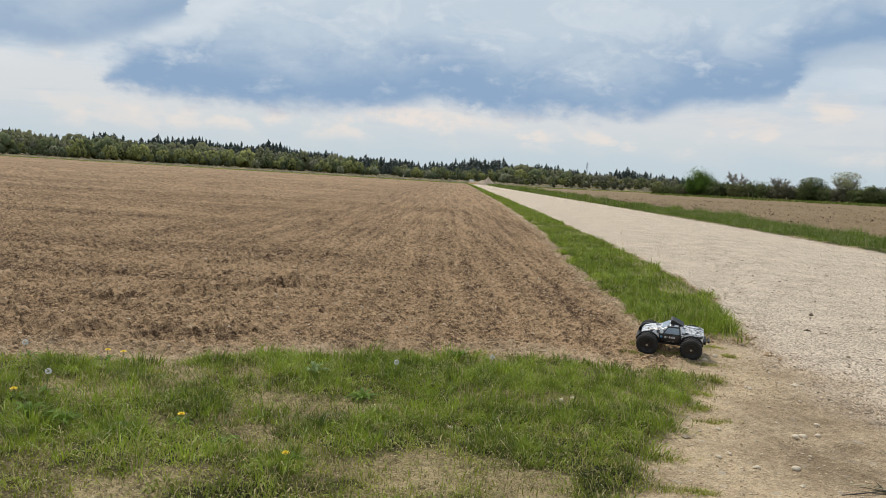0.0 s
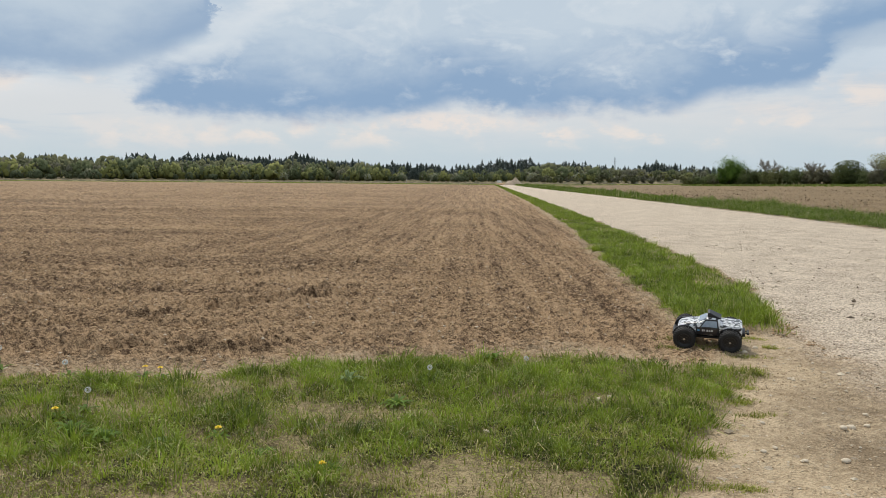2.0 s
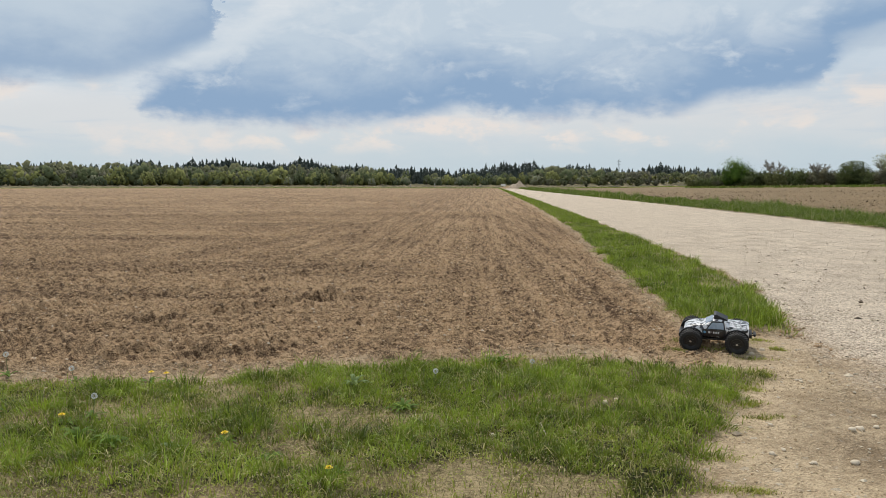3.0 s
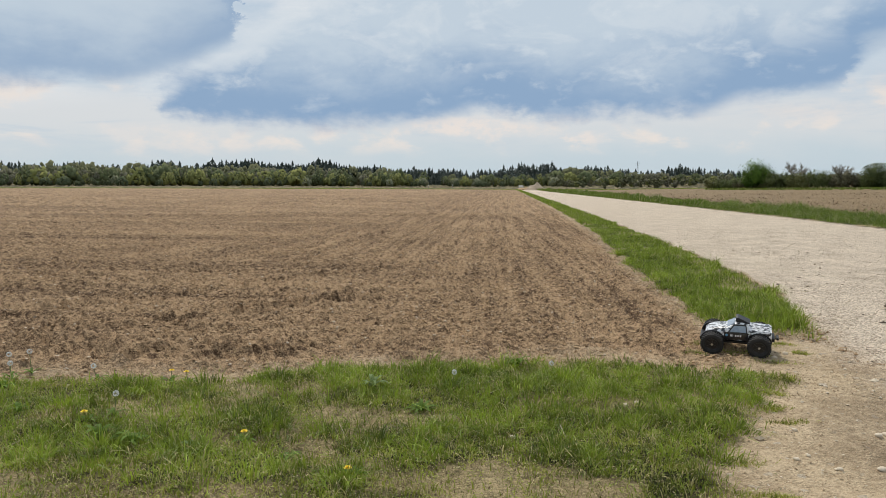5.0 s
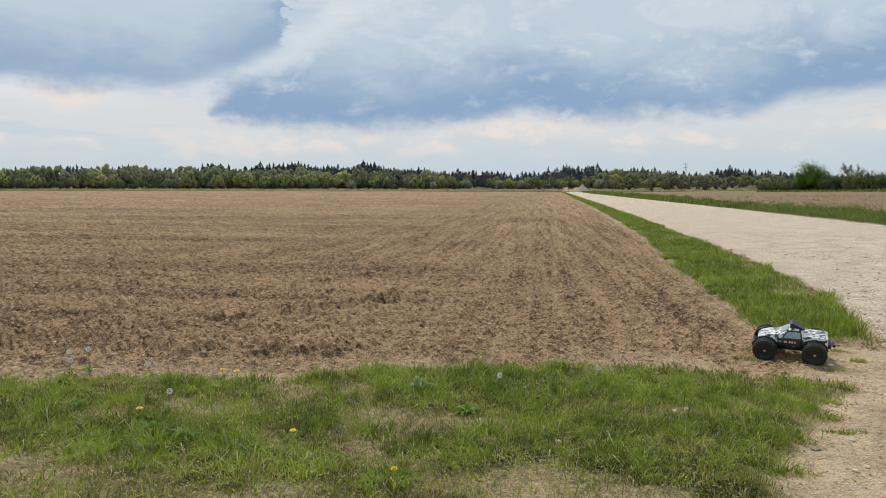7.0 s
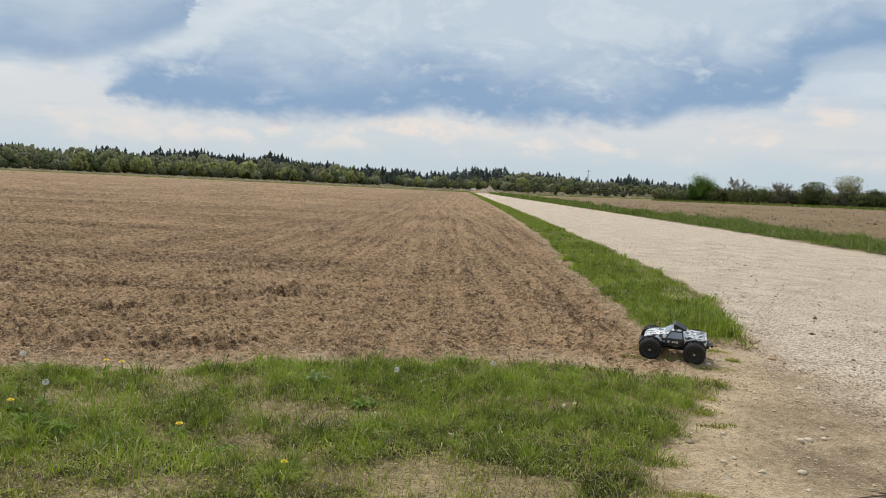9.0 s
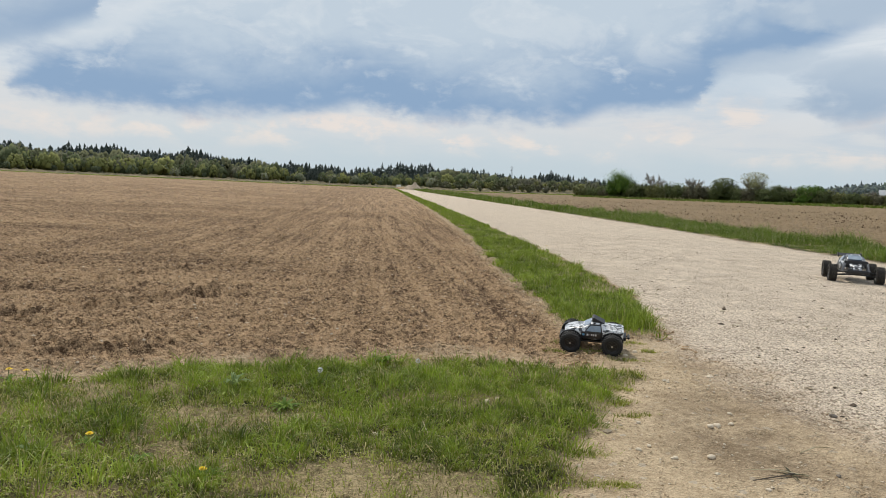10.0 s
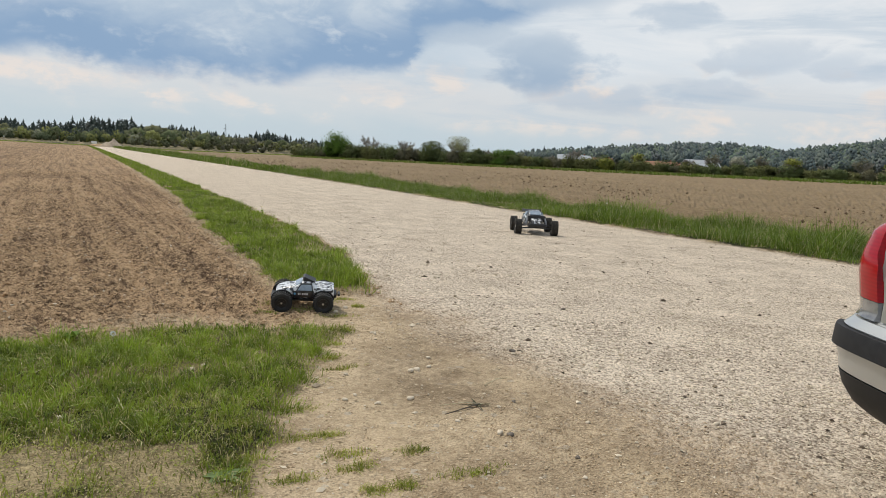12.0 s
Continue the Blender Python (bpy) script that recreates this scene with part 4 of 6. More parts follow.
def bush(x, y, tall, wide, leaf, label, name="bush", category="bush", group="", cards=700):
    z = ground_at(x, y)
    ob = thing(name, pose(x, y, z), label, category, group)
    bm = bmesh.new()
    for k in range(4):
        a = k * 1.6 + random.random()
        rod(bm, (0.1 * math.cos(a), 0.1 * math.sin(a), -0.1), (wide * 0.28 * math.cos(a), wide * 0.28 * math.sin(a), tall * 0.7), 0.05, 0.015, 5)
    part("stem", bm, BARK, ob)
    V = np.concatenate([leaf_cards((0, 0, tall * 0.52), (wide * 0.5, wide * 0.4, tall * 0.5), cards * 2, 0.085 + 0.01 * tall, 22),
                        leaf_cards((0, 0, tall * 0.24), (wide * 0.52, wide * 0.4, tall * 0.26), cards, 0.085 + 0.01 * tall, 12)])
    crown = foliage("crown", V, LEAF[leaf], ob)
    lobe_v, lobe_f = [], []
    crown_lobes(0, 0, 0, wide * 0.34, tall * 0.80, 12, lobe_v, lobe_f)
    lobed("inner_leaves", lobe_v, lobe_f, LEAF[leaf], crown)
    return ob


def bare_tree(x, y, tall, label, leaf=None, cards=260, broad=1.0):
    z = ground_at(x, y)
    ob = thing("tree", pose(x, y, z), label, "tree", "trees in the hedge")
    bm = bmesh.new()
    rod(bm, (0, 0, -0.2), (0.05, 0, tall * 0.34), 0.13, 0.09, 7)
    part("trunk", bm, BARK, ob)
    for k in range(6):
        bm = bmesh.new()
        a = k * 1.05 + random.random()
        branches(bm, Vector((0.05, 0, tall * random.uniform(0.22, 0.36))), Vector((0.75 * broad * math.cos(a), 0.75 * broad * math.sin(a), 1.0)).normalized(), tall * 0.27, 0.10, 3, 0.55)
        part("limb", bm, TWIG, ob, shade=False)
    if leaf:
        V = leaf_cards((0, 0, tall * 0.66), (tall * 0.36 * broad, tall * 0.36 * broad, tall * 0.33), cards * 2, 0.09, 26, 0.3)
        foliage("crown", V, LEAF[leaf], ob)
    return ob


def hedge_place(bearing, back=0.0):
    """Where a bearing meets the hedge's line."""
    s, c = math.sin(radians(bearing)), math.cos(radians(bearing))
    t = (49 * 87 + 142 * 46) / (87 * s + 46 * c)
    t += back
    return t * s, t * c, t


def hedge_height(bearing, top):
    x, y, d = hedge_place(bearing)
    return 1.25 + d * math.tan(radians(top)) - ground_at(x, y)


# distinct bushes and trees: bearing, top in degrees, width in degrees, leaf
for b, top, wide, leaf, label in ((19.6, 2.0, 3.0, "green", "dense fresh green round bush in the hedge"), (27.2, 1.55, 2.4, "dark", "dark green leafy bush in the hedge"),
        (33.0, 1.28, 2.6, "green", "low green leafy bush in the hedge"), (41.0, 1.05, 1.6, "yellow", "yellowish budding bush in the hedge"), (52.6, 1.1, 2.2, "olive", "olive budding bush in the hedge"),
        (57.0, 1.15, 2.2, "dark", "dark green bush in the hedge"), (30.9, 1.2, 2.2, "dark", "dark leafy bush under a blossoming tree")):
    x, y, d = hedge_place(b)
    bush(x, y, hedge_height(b, top), d * radians(wide), leaf, label, cards=2300)
for b, top, leaf, label in ((22.1, 2.1, None, "bare grey tree with fine twigs in the hedge"), (25.0, 1.95, None, "bare brown tree with spreading twigs"), (29.3, 2.15, "pale", "pale yellow-green budding tree with a broad crown"),
        (31.9, 1.45, None, "small bare tree in the hedge"), (36.6, 1.3, None, "small bare tree behind the hedge"), (38.5, 2.05, None, "bare round tree beside a barn"), (43.4, 1.6, "yellow", "young budding yellow-green tree"),
        (47.1, 1.65, None, "thin bare tree near the barns"), (48.9, 1.9, "dull", "brown budding tree in the hedge"), (50.6, 1.75, "white", "white blossoming tree in the hedge"), (52.3, 1.8, "dull", "brown twiggy tree in the hedge"),
        (54.3, 1.9, "yellow", "yellow-green budding tree in the hedge"), (56.3, 1.7, None, "bare dark tree in the hedge"), (58.7, 2.05, "dull", "tall budding tree at the hedge's end"), (60.6, 1.9, "yellow", "yellow-green tree at the hedge's end")):
    x, y, d = hedge_place(b, 1.5)
    bare_tree(x, y, hedge_height(b, top), label, leaf, 800 if leaf in ("white", "yellow") else 1500 if leaf == "pale" else 350, 1.6 if leaf == "pale" else 1.15)
b = 16.6
while b < 63:
    x, y, d = hedge_place(b, random.uniform(-1.0, 2.0))
    leaf = random.choice(("dark", "olive", "dull", "dark", "olive"))
    bush(x, y, hedge_height(b, random.uniform(0.88, 1.25) if b > 20.5 else random.uniform(0.4, 0.75)), d * radians(random.uniform(1.3, 2.0)), leaf,
         {"dark": "dark green hedge bush beside the bare field", "olive": "olive budding hedge bush beside the field", "dull": "brown twiggy hedge bush beside the field"}[leaf], group="hedge bushes", cards=600)
    b += random.uniform(0.5, 0.85)
# grass strip at the foot of the hedge
bb = rng.uniform(16, 64, 15000)
s_, c_ = np.sin(np.radians(bb)), np.cos(np.radians(bb))
tt = (49 * 87 + 142 * 46) / (87 * s_ + 46 * c_) - rng.uniform(1.5, 7.5, len(bb))
blades("hedge_grass", tt * s_, tt * c_, rng.uniform(0.15, 0.45, len(bb)), np.full(len(bb), 0.14), MEADOW, 0.5, "green grass strip at the foot of the hedge")
x = rng.uniform(-190, 95, 22000)
y = FIELD_END + rng.uniform(0, 9, len(x)) - 0.02 * np.abs(x)
keep = (zones(x, y)[0] < 0.3)
x, y = x[keep], y[keep]
blades("field_end_grass", x, y, rng.uniform(0.06, 0.2, len(x)), np.full(len(x), 0.2), LUSH, 0.5, "grass strip at the far end of the field")

# woods: rows of spruces behind budding broadleaved trees
TOPS = ([-48, -37.5, -34, -25, -22, -18, -13.8, -9.3, -2.5, 0, 6.5, 10.8, 14.5, 17.6, 25, 33], [1.3, 1.35, 1.42, 1.58, 1.52, 1.68, 1.60, 1.40, 1.2, 1.12, 1.48, 1.15, 1.30, 1.05, 0.95, 0.9])


def spruce_cards(x, y, z, tall):
    """Ragged drooping boughs round a stem, some trees slim and some broad."""
    V = []
    slim, n = random.uniform(0.20, 0.36), 46
    for k in range(n):
        f = (k / n) ** 0.85
        zz, r = z + tall * (0.15 + 0.85 * f), tall * slim * (1.03 - f) ** 0.6 * random.uniform(0.5, 1.25)
        a = k * 2.4 + random.uniform(-0.4, 0.4)
        ca, sa, w = math.cos(a), math.sin(a), 0.30 * r + 0.16
        dz = tall * random.uniform(0.02, 0.09)
        V += [(x - sa * w * 0.5, y + ca * w * 0.5, zz + dz * 0.4), (x + ca * r - sa * w, y + sa * r + ca * w, zz - dz),
              (x + ca * r * 1.1 + sa * w, y + sa * r * 1.1 - ca * w, zz - dz * 0.6), (x + sa * w * 0.5, y - ca * w * 0.5, zz + dz)]
    return V


V = []
for row, (dist, cut) in enumerate(((650, 0.02), (630, -0.08), (610, -0.16), (590, -0.28), (560, -0.42), (530, -0.55))):
    a = -50.0
    while a < 34:
        clump = vnoise(np.array([a * 0.5]), np.array([row // 2 * 3.1]), 5)[0]
        top = np.interp(a, *TOPS) + cut + random.gauss(0, 0.13) + 0.62 * (clump - 0.58)
        d = dist + random.uniform(-10, 10)
        x, y = d * math.sin(radians(a)), d * math.cos(radians(a))
        z = ground_at(x, y)
        tall = 1.25 + d * math.tan(radians(top)) - z
        if (row < 4 or -9 < a < 5) and tall > 4 and (a > -27 or row > 1) and (a < 7 or random.random() < 0.8):
            V += spruce_cards(x, y, z, tall)
        a += random.uniform(0.14, 0.36)
V = np.array(V)
tagged(sheet("spruce_wood", V, quads_of(V), HAZED_SPRUCE), "dark spruce wood on the horizon, tinted for haze", "woods", kind="stuff")
for leaf, dist, share, lo, hi, label in (("olive", 500, 0.8, 0.55, 1.02, "olive budding broadleaved wood in front of spruces"), ("dull", 480, 0.35, 0.45, 0.85, "brown bare broadleaved thicket at the wood's edge"),
                                         ("yellow", 450, 0.40, 0.32, 0.78, "yellow-green spring trees at the wood's edge"), ("dark", 425, 0.40, 0.10, 0.34, "dark low scrub at the wood's foot"),
                                         ("green", 460, 0.36, 0.40, 0.92, "fresh green trees at the wood's edge"), ("white", 430, 0.04, 0.3, 0.5, "pale blossoming shrubs at the wood's edge")):
    parts_v, lobe_v, lobe_f = [], [], []
    a = -50.0
    while a < 31:
        thin = 0.35 if -7 < a < 4 and leaf in ("dull", "olive") else 1.0
        if random.random() < share * thin:
            d = dist + random.uniform(-22, 22)
            x, y = d * math.sin(radians(a)), d * math.cos(radians(a))
            z = ground_at(x, y)
            f = random.uniform(lo, hi) * (0.7 if thin < 1 else 0.95 if a > 6 else 1.12 if a < -25 else 1.0)
            tall = 1.25 + d * math.tan(radians(f * np.interp(a, *TOPS))) - z
            w = tall * random.uniform(0.36, 0.80)
            crown_lobes(x, y, z, w, tall, 22, lobe_v, lobe_f)
            parts_v.append(leaf_cards((x, y, z + tall * 0.55), (w * 1.02, w * 1.02, tall * 0.44), 90, 0.36, 22, 0.75))
        a += random.uniform(0.18, 0.44)
    V = np.concatenate(parts_v)
    wood = tagged(lobed(leaf + "_wood", lobe_v, lobe_f, FAR_HAZED_LEAF[leaf]), label, "woods", kind="stuff")
    tagged(foliage("spray", V, FAR_HAZED_LEAF[leaf], wood), kind="stuff")
# scrub beyond the track's end, in front of the wood
for leaf, share in (("olive", 0.6), ("dull", 0.5), ("yellow", 0.22)):
    parts_v = []
    a = 4.5
    while a < 19.5:
        if random.random() < share:
            d = random.uniform(205, 300)
            x, y = d * math.sin(radians(a)), d * math.cos(radians(a))
            z = ground_at(x, y)
            tall = max(0.8, 1.25 + d * math.tan(radians(random.uniform(0.0, 0.55) + 0.02 * a)) - z)
            parts_v.append(leaf_cards((x, y, z + tall * 0.5), (tall * 0.55, tall * 0.55, tall * 0.5), 160, 0.3, 10, 0.4))
        a += random.uniform(0.2, 0.45)
    V = np.concatenate(parts_v)
    tagged(foliage(leaf + "_scrub", V, FAR_HAZED_LEAF[leaf]), "low budding scrub beyond the end of the track", "scrub", kind="stuff")
# wooded hills, their crown colours paled and blued for haze
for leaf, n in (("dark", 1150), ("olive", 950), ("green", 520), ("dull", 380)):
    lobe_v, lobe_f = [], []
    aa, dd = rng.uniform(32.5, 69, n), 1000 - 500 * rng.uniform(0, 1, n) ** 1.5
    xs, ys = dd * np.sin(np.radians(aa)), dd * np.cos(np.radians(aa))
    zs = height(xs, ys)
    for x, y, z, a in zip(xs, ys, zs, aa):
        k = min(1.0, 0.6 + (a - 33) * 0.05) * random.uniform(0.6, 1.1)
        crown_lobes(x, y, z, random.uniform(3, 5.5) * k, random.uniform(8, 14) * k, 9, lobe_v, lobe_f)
    tagged(lobed(leaf + "_hill_wood", lobe_v, lobe_f, HAZED_HILL_LEAF[leaf]), "mixed wood covering the distant hills, haze painted into its colours", "woods", kind="stuff")
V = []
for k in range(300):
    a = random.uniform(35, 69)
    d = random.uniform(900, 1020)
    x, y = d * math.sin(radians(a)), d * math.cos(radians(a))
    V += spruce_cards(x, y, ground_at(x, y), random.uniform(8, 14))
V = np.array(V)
# ridge spruces get a pale blue-green tint that stands for haze
tagged(sheet("hill_spruces", V, quads_of(V), leaf_material("hazed_hill_needles", (0.080, 0.102, 0.108), (0.130, 0.156, 0.158))), "spruces along the distant ridge, paled and blued for haze", "woods", kind="stuff")

# ---------------------------------------------------------------- far buildings and marks
PLASTER = surface("farm_plaster", (0.42, 0.38, 0.32), (0.58, 0.54, 0.47), 2, 0.9)
TILE = surface("clay_tiles", (0.19, 0.085, 0.05), (0.33, 0.16, 0.10), 3, 0.85)
SHEET_METAL = surface("pale_roof_sheet", (0.30, 0.32, 0.34), (0.40, 0.42, 0.44), 1.5, 0.7, 0.0)
PANEL = surface("solar_glass", (0.06, 0.07, 0.10), (0.11, 0.13, 0.17), 1, 0.2)
PLANK = surface("weathered_planks", (0.16, 0.10, 0.06), (0.30, 0.20, 0.13), 3, 0.85)


def barn(bearing, d, long, deep, eaves, ridge, turn, roof, label, panels=0):
    x, y = d * math.sin(radians(bearing)), d * math.cos(radians(bearing))
    ob = thing("barn", pose(x, y, ground_at(x, y) - 0.55, 0, 0, turn), label, "building", "barns beyond the hedge")
    bm = bmesh.new()
    loft(bm, [[(sx * long / 2, -deep / 2, 0), (sx * long / 2, deep / 2, 0), (sx * long / 2, deep / 2, eaves), (sx * long / 2, 0, ridge), (sx * long / 2, -deep / 2, eaves)] for sx in (-1, 1)])
    part("wall", bm, PLASTER, ob, shade=False)
    rise_ = ridge - eaves
    for side in (-1, 1):
        bm = bmesh.new()
        e = 0.6
        k = rise_ / (deep / 2)
        loft(bm, [[(sx * (long / 2 + 0.5), side * 0.0, ridge + 0.06), (sx * (long / 2 + 0.5), side * (deep / 2 + e), eaves - k * e + 0.06), (sx * (long / 2 + 0.5), side * (deep / 2 + e), eaves - k * e + 0.24), (sx * (long / 2 + 0.5), 0, ridge + 0.24)] for sx in (-1, 1)])
        rf = part("roof", bm, roof, ob, shade=False)
        if panels and side < 0:
            for q in range(panels):
                bm = bmesh.new()
                w = (long - 1) / panels
                x0 = -long / 2 + 0.5 + q * w
                loft(bm, [[(xx, -0.5, ridge - k * 0.5 + 0.28), (xx, -deep / 2, eaves + 0.28), (xx, -deep / 2, eaves + 0.33), (xx, -0.5, ridge - k * 0.5 + 0.33)] for xx in (x0 + 0.1, x0 + w - 0.1)])
                part("solar_panel", bm, PANEL, rf, shade=False)
    for sx in (-0.25, 0.2):
        bm = box(bmesh.new(), sx * long, sx * long + 2.4, -deep / 2 - 0.06, -deep / 2 + 0.02, 0.02, min(2.4, eaves - 0.2))
        part("door", bm, PLANK, ob, shade=False)
    bm = box(bmesh.new(), long * 0.3, long * 0.3 + 0.6, 0.8, 1.4, ridge - 1.0, ridge + 0.9, 0.03)
    part("chimney", bm, TILE, ob, shade=False)
    return ob


barn(38.5, 300, 13, 9, 3.2, 5.1, -35, SHEET_METAL, "low barn with a pale metal roof behind trees")
barn(40.6, 310, 9, 8, 3.0, 4.7, -50, TILE, "low farm building with a brown tiled roof")
barn(45.1, 300, 12, 9, 2.8, 4.4, -42, TILE, "small farmhouse with a red tiled roof")
barn(46.0, 350, 9, 8, 2.7, 4.5, -60, TILE, "small shed with a red-brown tiled roof")
barn(48.0, 300, 12, 10, 3.6, 5.9, -28, SHEET_METAL, "barn with a pale sheet roof and brown gable", 0)

WHITE_PAINT = surface("white_paint", (0.66, 0.66, 0.64), (0.80, 0.80, 0.78), 6, 0.6)
BLACK_PLASTIC = surface("black_plastic", (0.012, 0.012, 0.013), (0.035, 0.035, 0.036), 40, 0.5, bump=0.1, depth=0.001)
GREY_POST = surface("weathered_post", (0.20, 0.19, 0.17), (0.32, 0.30, 0.27), 8, 0.9)
for b, d in ((-5.55, 179), (-3.60, 180)):
    x, y = d * math.sin(radians(b)), d * math.cos(radians(b))
    ob = thing("marker_post", pose(x, y, ground_at(x, y)), "white roadside marker post with a dark band", "post", "marker posts")
    part("shaft", box(bmesh.new(), -0.07, 0.07, -0.05, 0.05, 0, 0.78, 0.02), GREY_POST, ob)
    part("head", box(bmesh.new(), -0.09, 0.09, -0.06, 0.06, 0.78, 1.08, 0.02), WHITE_PAINT, ob)
    part("band", box(bmesh.new(), -0.074, 0.074, -0.054, 0.054, 0.66, 0.76), BLACK_PLASTIC, ob)
# heap of crushed stone where the track ends
bm = bmesh.new()
bmesh.ops.create_grid(bm, x_segments=26, y_segments=20, size=1.0)
for v in bm.verts:
    r = math.hypot(v.co.x, v.co.y)
    h = max(0.0, 1.0 - r) * (1 + 0.5 * noise.noise(v.co * 2.3)) + 0.10 * noise.noise(v.co * 6) * (r < 0.95)
    v.co = Vector((v.co.x * 2.7, v.co.y * 2.2, h * 1.75 - 0.05))
heap = part("gravel_heap", bm, surface("heap_stone", (0.24, 0.185, 0.13), (0.48, 0.395, 0.29), 3, 0.95, bump=0.6, depth=0.05), None)
heap.matrix_world = pose(9.0, 164.5, ground_at(9.0, 164.5))
tagged(heap, "pale heap of crushed stone at the track's end", "gravel heap")
for n, (hx, hy, hw, hh) in enumerate(((6.9, 165, 1.3, 0.55), (5.8, 166, 1.0, 0.4))):
    bm = bmesh.new()
    bmesh.ops.create_icosphere(bm, subdivisions=3, radius=1.0)
    for v in bm.verts:
        v.co *= 1 + 0.3 * noise.noise(v.co * 2 + Vector((n, 0, 0)))
        v.co = Vector((v.co.x * hw, v.co.y * 0.8, max(-0.05, v.co.z * hh)))
    ob = part("soil_mound", bm, CLOD, None)
    ob.matrix_world = pose(hx, hy, ground_at(hx, hy))
    tagged(ob, "low reddish soil mound by the track's end", "soil mound", "soil mounds")
ob = thing("notice_board", pose(5.7, 168.5, ground_at(5.7, 168.5)), "small white board on two posts at the track's end", "board")
part("board", box(bmesh.new(), -0.55, 0.55, -0.03, 0.03, 0.55, 1.05, 0.01), WHITE_PAINT, ob)
for sx in (-0.4, 0.4):
    part("post", box(bmesh.new(), sx - 0.04, sx + 0.04, 0.03, 0.10, 0, 1.0, 0.005), GREY_POST, ob)
# lattice mast over the wood
x, y = 610 * math.sin(radians(11.0)), 610 * math.cos(radians(11.0))
ob = thing("lattice_mast", pose(x, y, ground_at(x, y)), "thin grey steel lattice mast above the wood", "mast")
STEEL = surface("galvanised_steel", (0.22, 0.23, 0.24), (0.36, 0.37, 0.38), 4, 0.5, 0.6)
for sx, sy in ((-1, -1), (1, -1), (1, 1), (-1, 1)):
    part("leg", rod(bmesh.new(), (sx * 0.9, sy * 0.9, 0), (sx * 0.2, sy * 0.2, 18.5), 0.09, 0.06, 5), STEEL, ob)
for q in range(9):
    w0, w1 = 0.9 - 0.7 * q / 9, 0.9 - 0.7 * (q + 1) / 9
    bm = bmesh.new()
    for sx, sy, tx, ty in ((-1, -1, 1, -1), (1, -1, 1, 1), (1, 1, -1, 1), (-1, 1, -1, -1)):
        rod(bm, (sx * w0, sy * w0, q * 2.05), (tx * w1, ty * w1, (q + 1) * 2.05), 0.04, 0.04, 4)
    part("brace", bm, STEEL, ob)
for zz in (14.5, 16.8):
    part("crossarm", box(bmesh.new(), -1.7, 1.7, -0.08, 0.08, zz, zz + 0.16), STEEL, ob)

# ---------------------------------------------------------------- radio-controlled trucks
RUBBER = surface("tyre_rubber", (0.010, 0.010, 0.010), (0.030, 0.029, 0.028), 60, 0.75, bump=0.2, depth=0.001)
DUSTY_RUBBER = surface("dusty_rubber", (0.014, 0.013, 0.012), (0.060, 0.052, 0.042), 25, 0.9, bump=0.2, depth=0.001)
RIM = surface("rim_plastic", (0.010, 0.010, 0.011), (0.025, 0.025, 0.026), 40, 0.35)
NUT = surface("bright_nut", (0.45, 0.43, 0.40), (0.65, 0.63, 0.60), 60, 0.35, 0.8)
CARBON = surface("chassis_plastic", (0.008, 0.008, 0.009), (0.028, 0.028, 0.030), 50, 0.45)
# window colour holds a painted blue-grey sky reflection
SKY_TONED = surface("sky_toned_window", (0.22, 0.27, 0.33), (0.36, 0.43, 0.50), 10, 0.12, coat=0.5, bump=0)
INK = surface("decal_ink", (0.55, 0.56, 0.58), (0.75, 0.76, 0.78), 30, 0.4, bump=0)
INK_DARK = surface("decal_black", (0.008, 0.008, 0.009), (0.02, 0.02, 0.022), 30, 0.35, bump=0)
CYAN = surface("decal_blue", (0.08, 0.25, 0.45), (0.15, 0.40, 0.62), 30, 0.35, bump=0)
SPRING = surface("shock_spring", (0.25, 0.25, 0.26), (0.45, 0.45, 0.46), 40, 0.4, 0.7)


def painted_shell(name, low, mid_, high, scale, cut):
    """Lacquered shell with torn patches of three tones."""
    m, nt, b = material(name)
    v = stretch(nt, local(nt), 1.0, 1.5, 1.3)
    a, c = fuzz(nt, v, scale, 4, 0.6, 0.4), fuzz(nt, v, scale * 2.3, 3, 0.6)
    col = mix(nt, step_up(nt, a, cut, cut + 0.05), low, high)
    col = mix(nt, calc(nt, "MULTIPLY", step_up(nt, c, 0.57, 0.60), 0.8), col, mid_)
    link(nt, col, b.inputs["Base Color"])
    b.inputs["Roughness"].default_value, b.inputs["Coat Weight"].default_value = 0.28, 0.5
    return m


SHELL = painted_shell("splashed_shell", (0.012, 0.013, 0.016), (0.10, 0.105, 0.12), (0.76, 0.77, 0.78), 24.0, 0.455)
SHELL_SIDE = painted_shell("dark_shell_side", (0.014, 0.015, 0.020), (0.05, 0.06, 0.075), (0.30, 0.31, 0.30), 11.0, 0.62)
SHELL_DARK = painted_shell("racing_shell", (0.014, 0.015, 0.017), (0.06, 0.065, 0.07), (0.74, 0.74, 0.73), 10.0, 0.55)


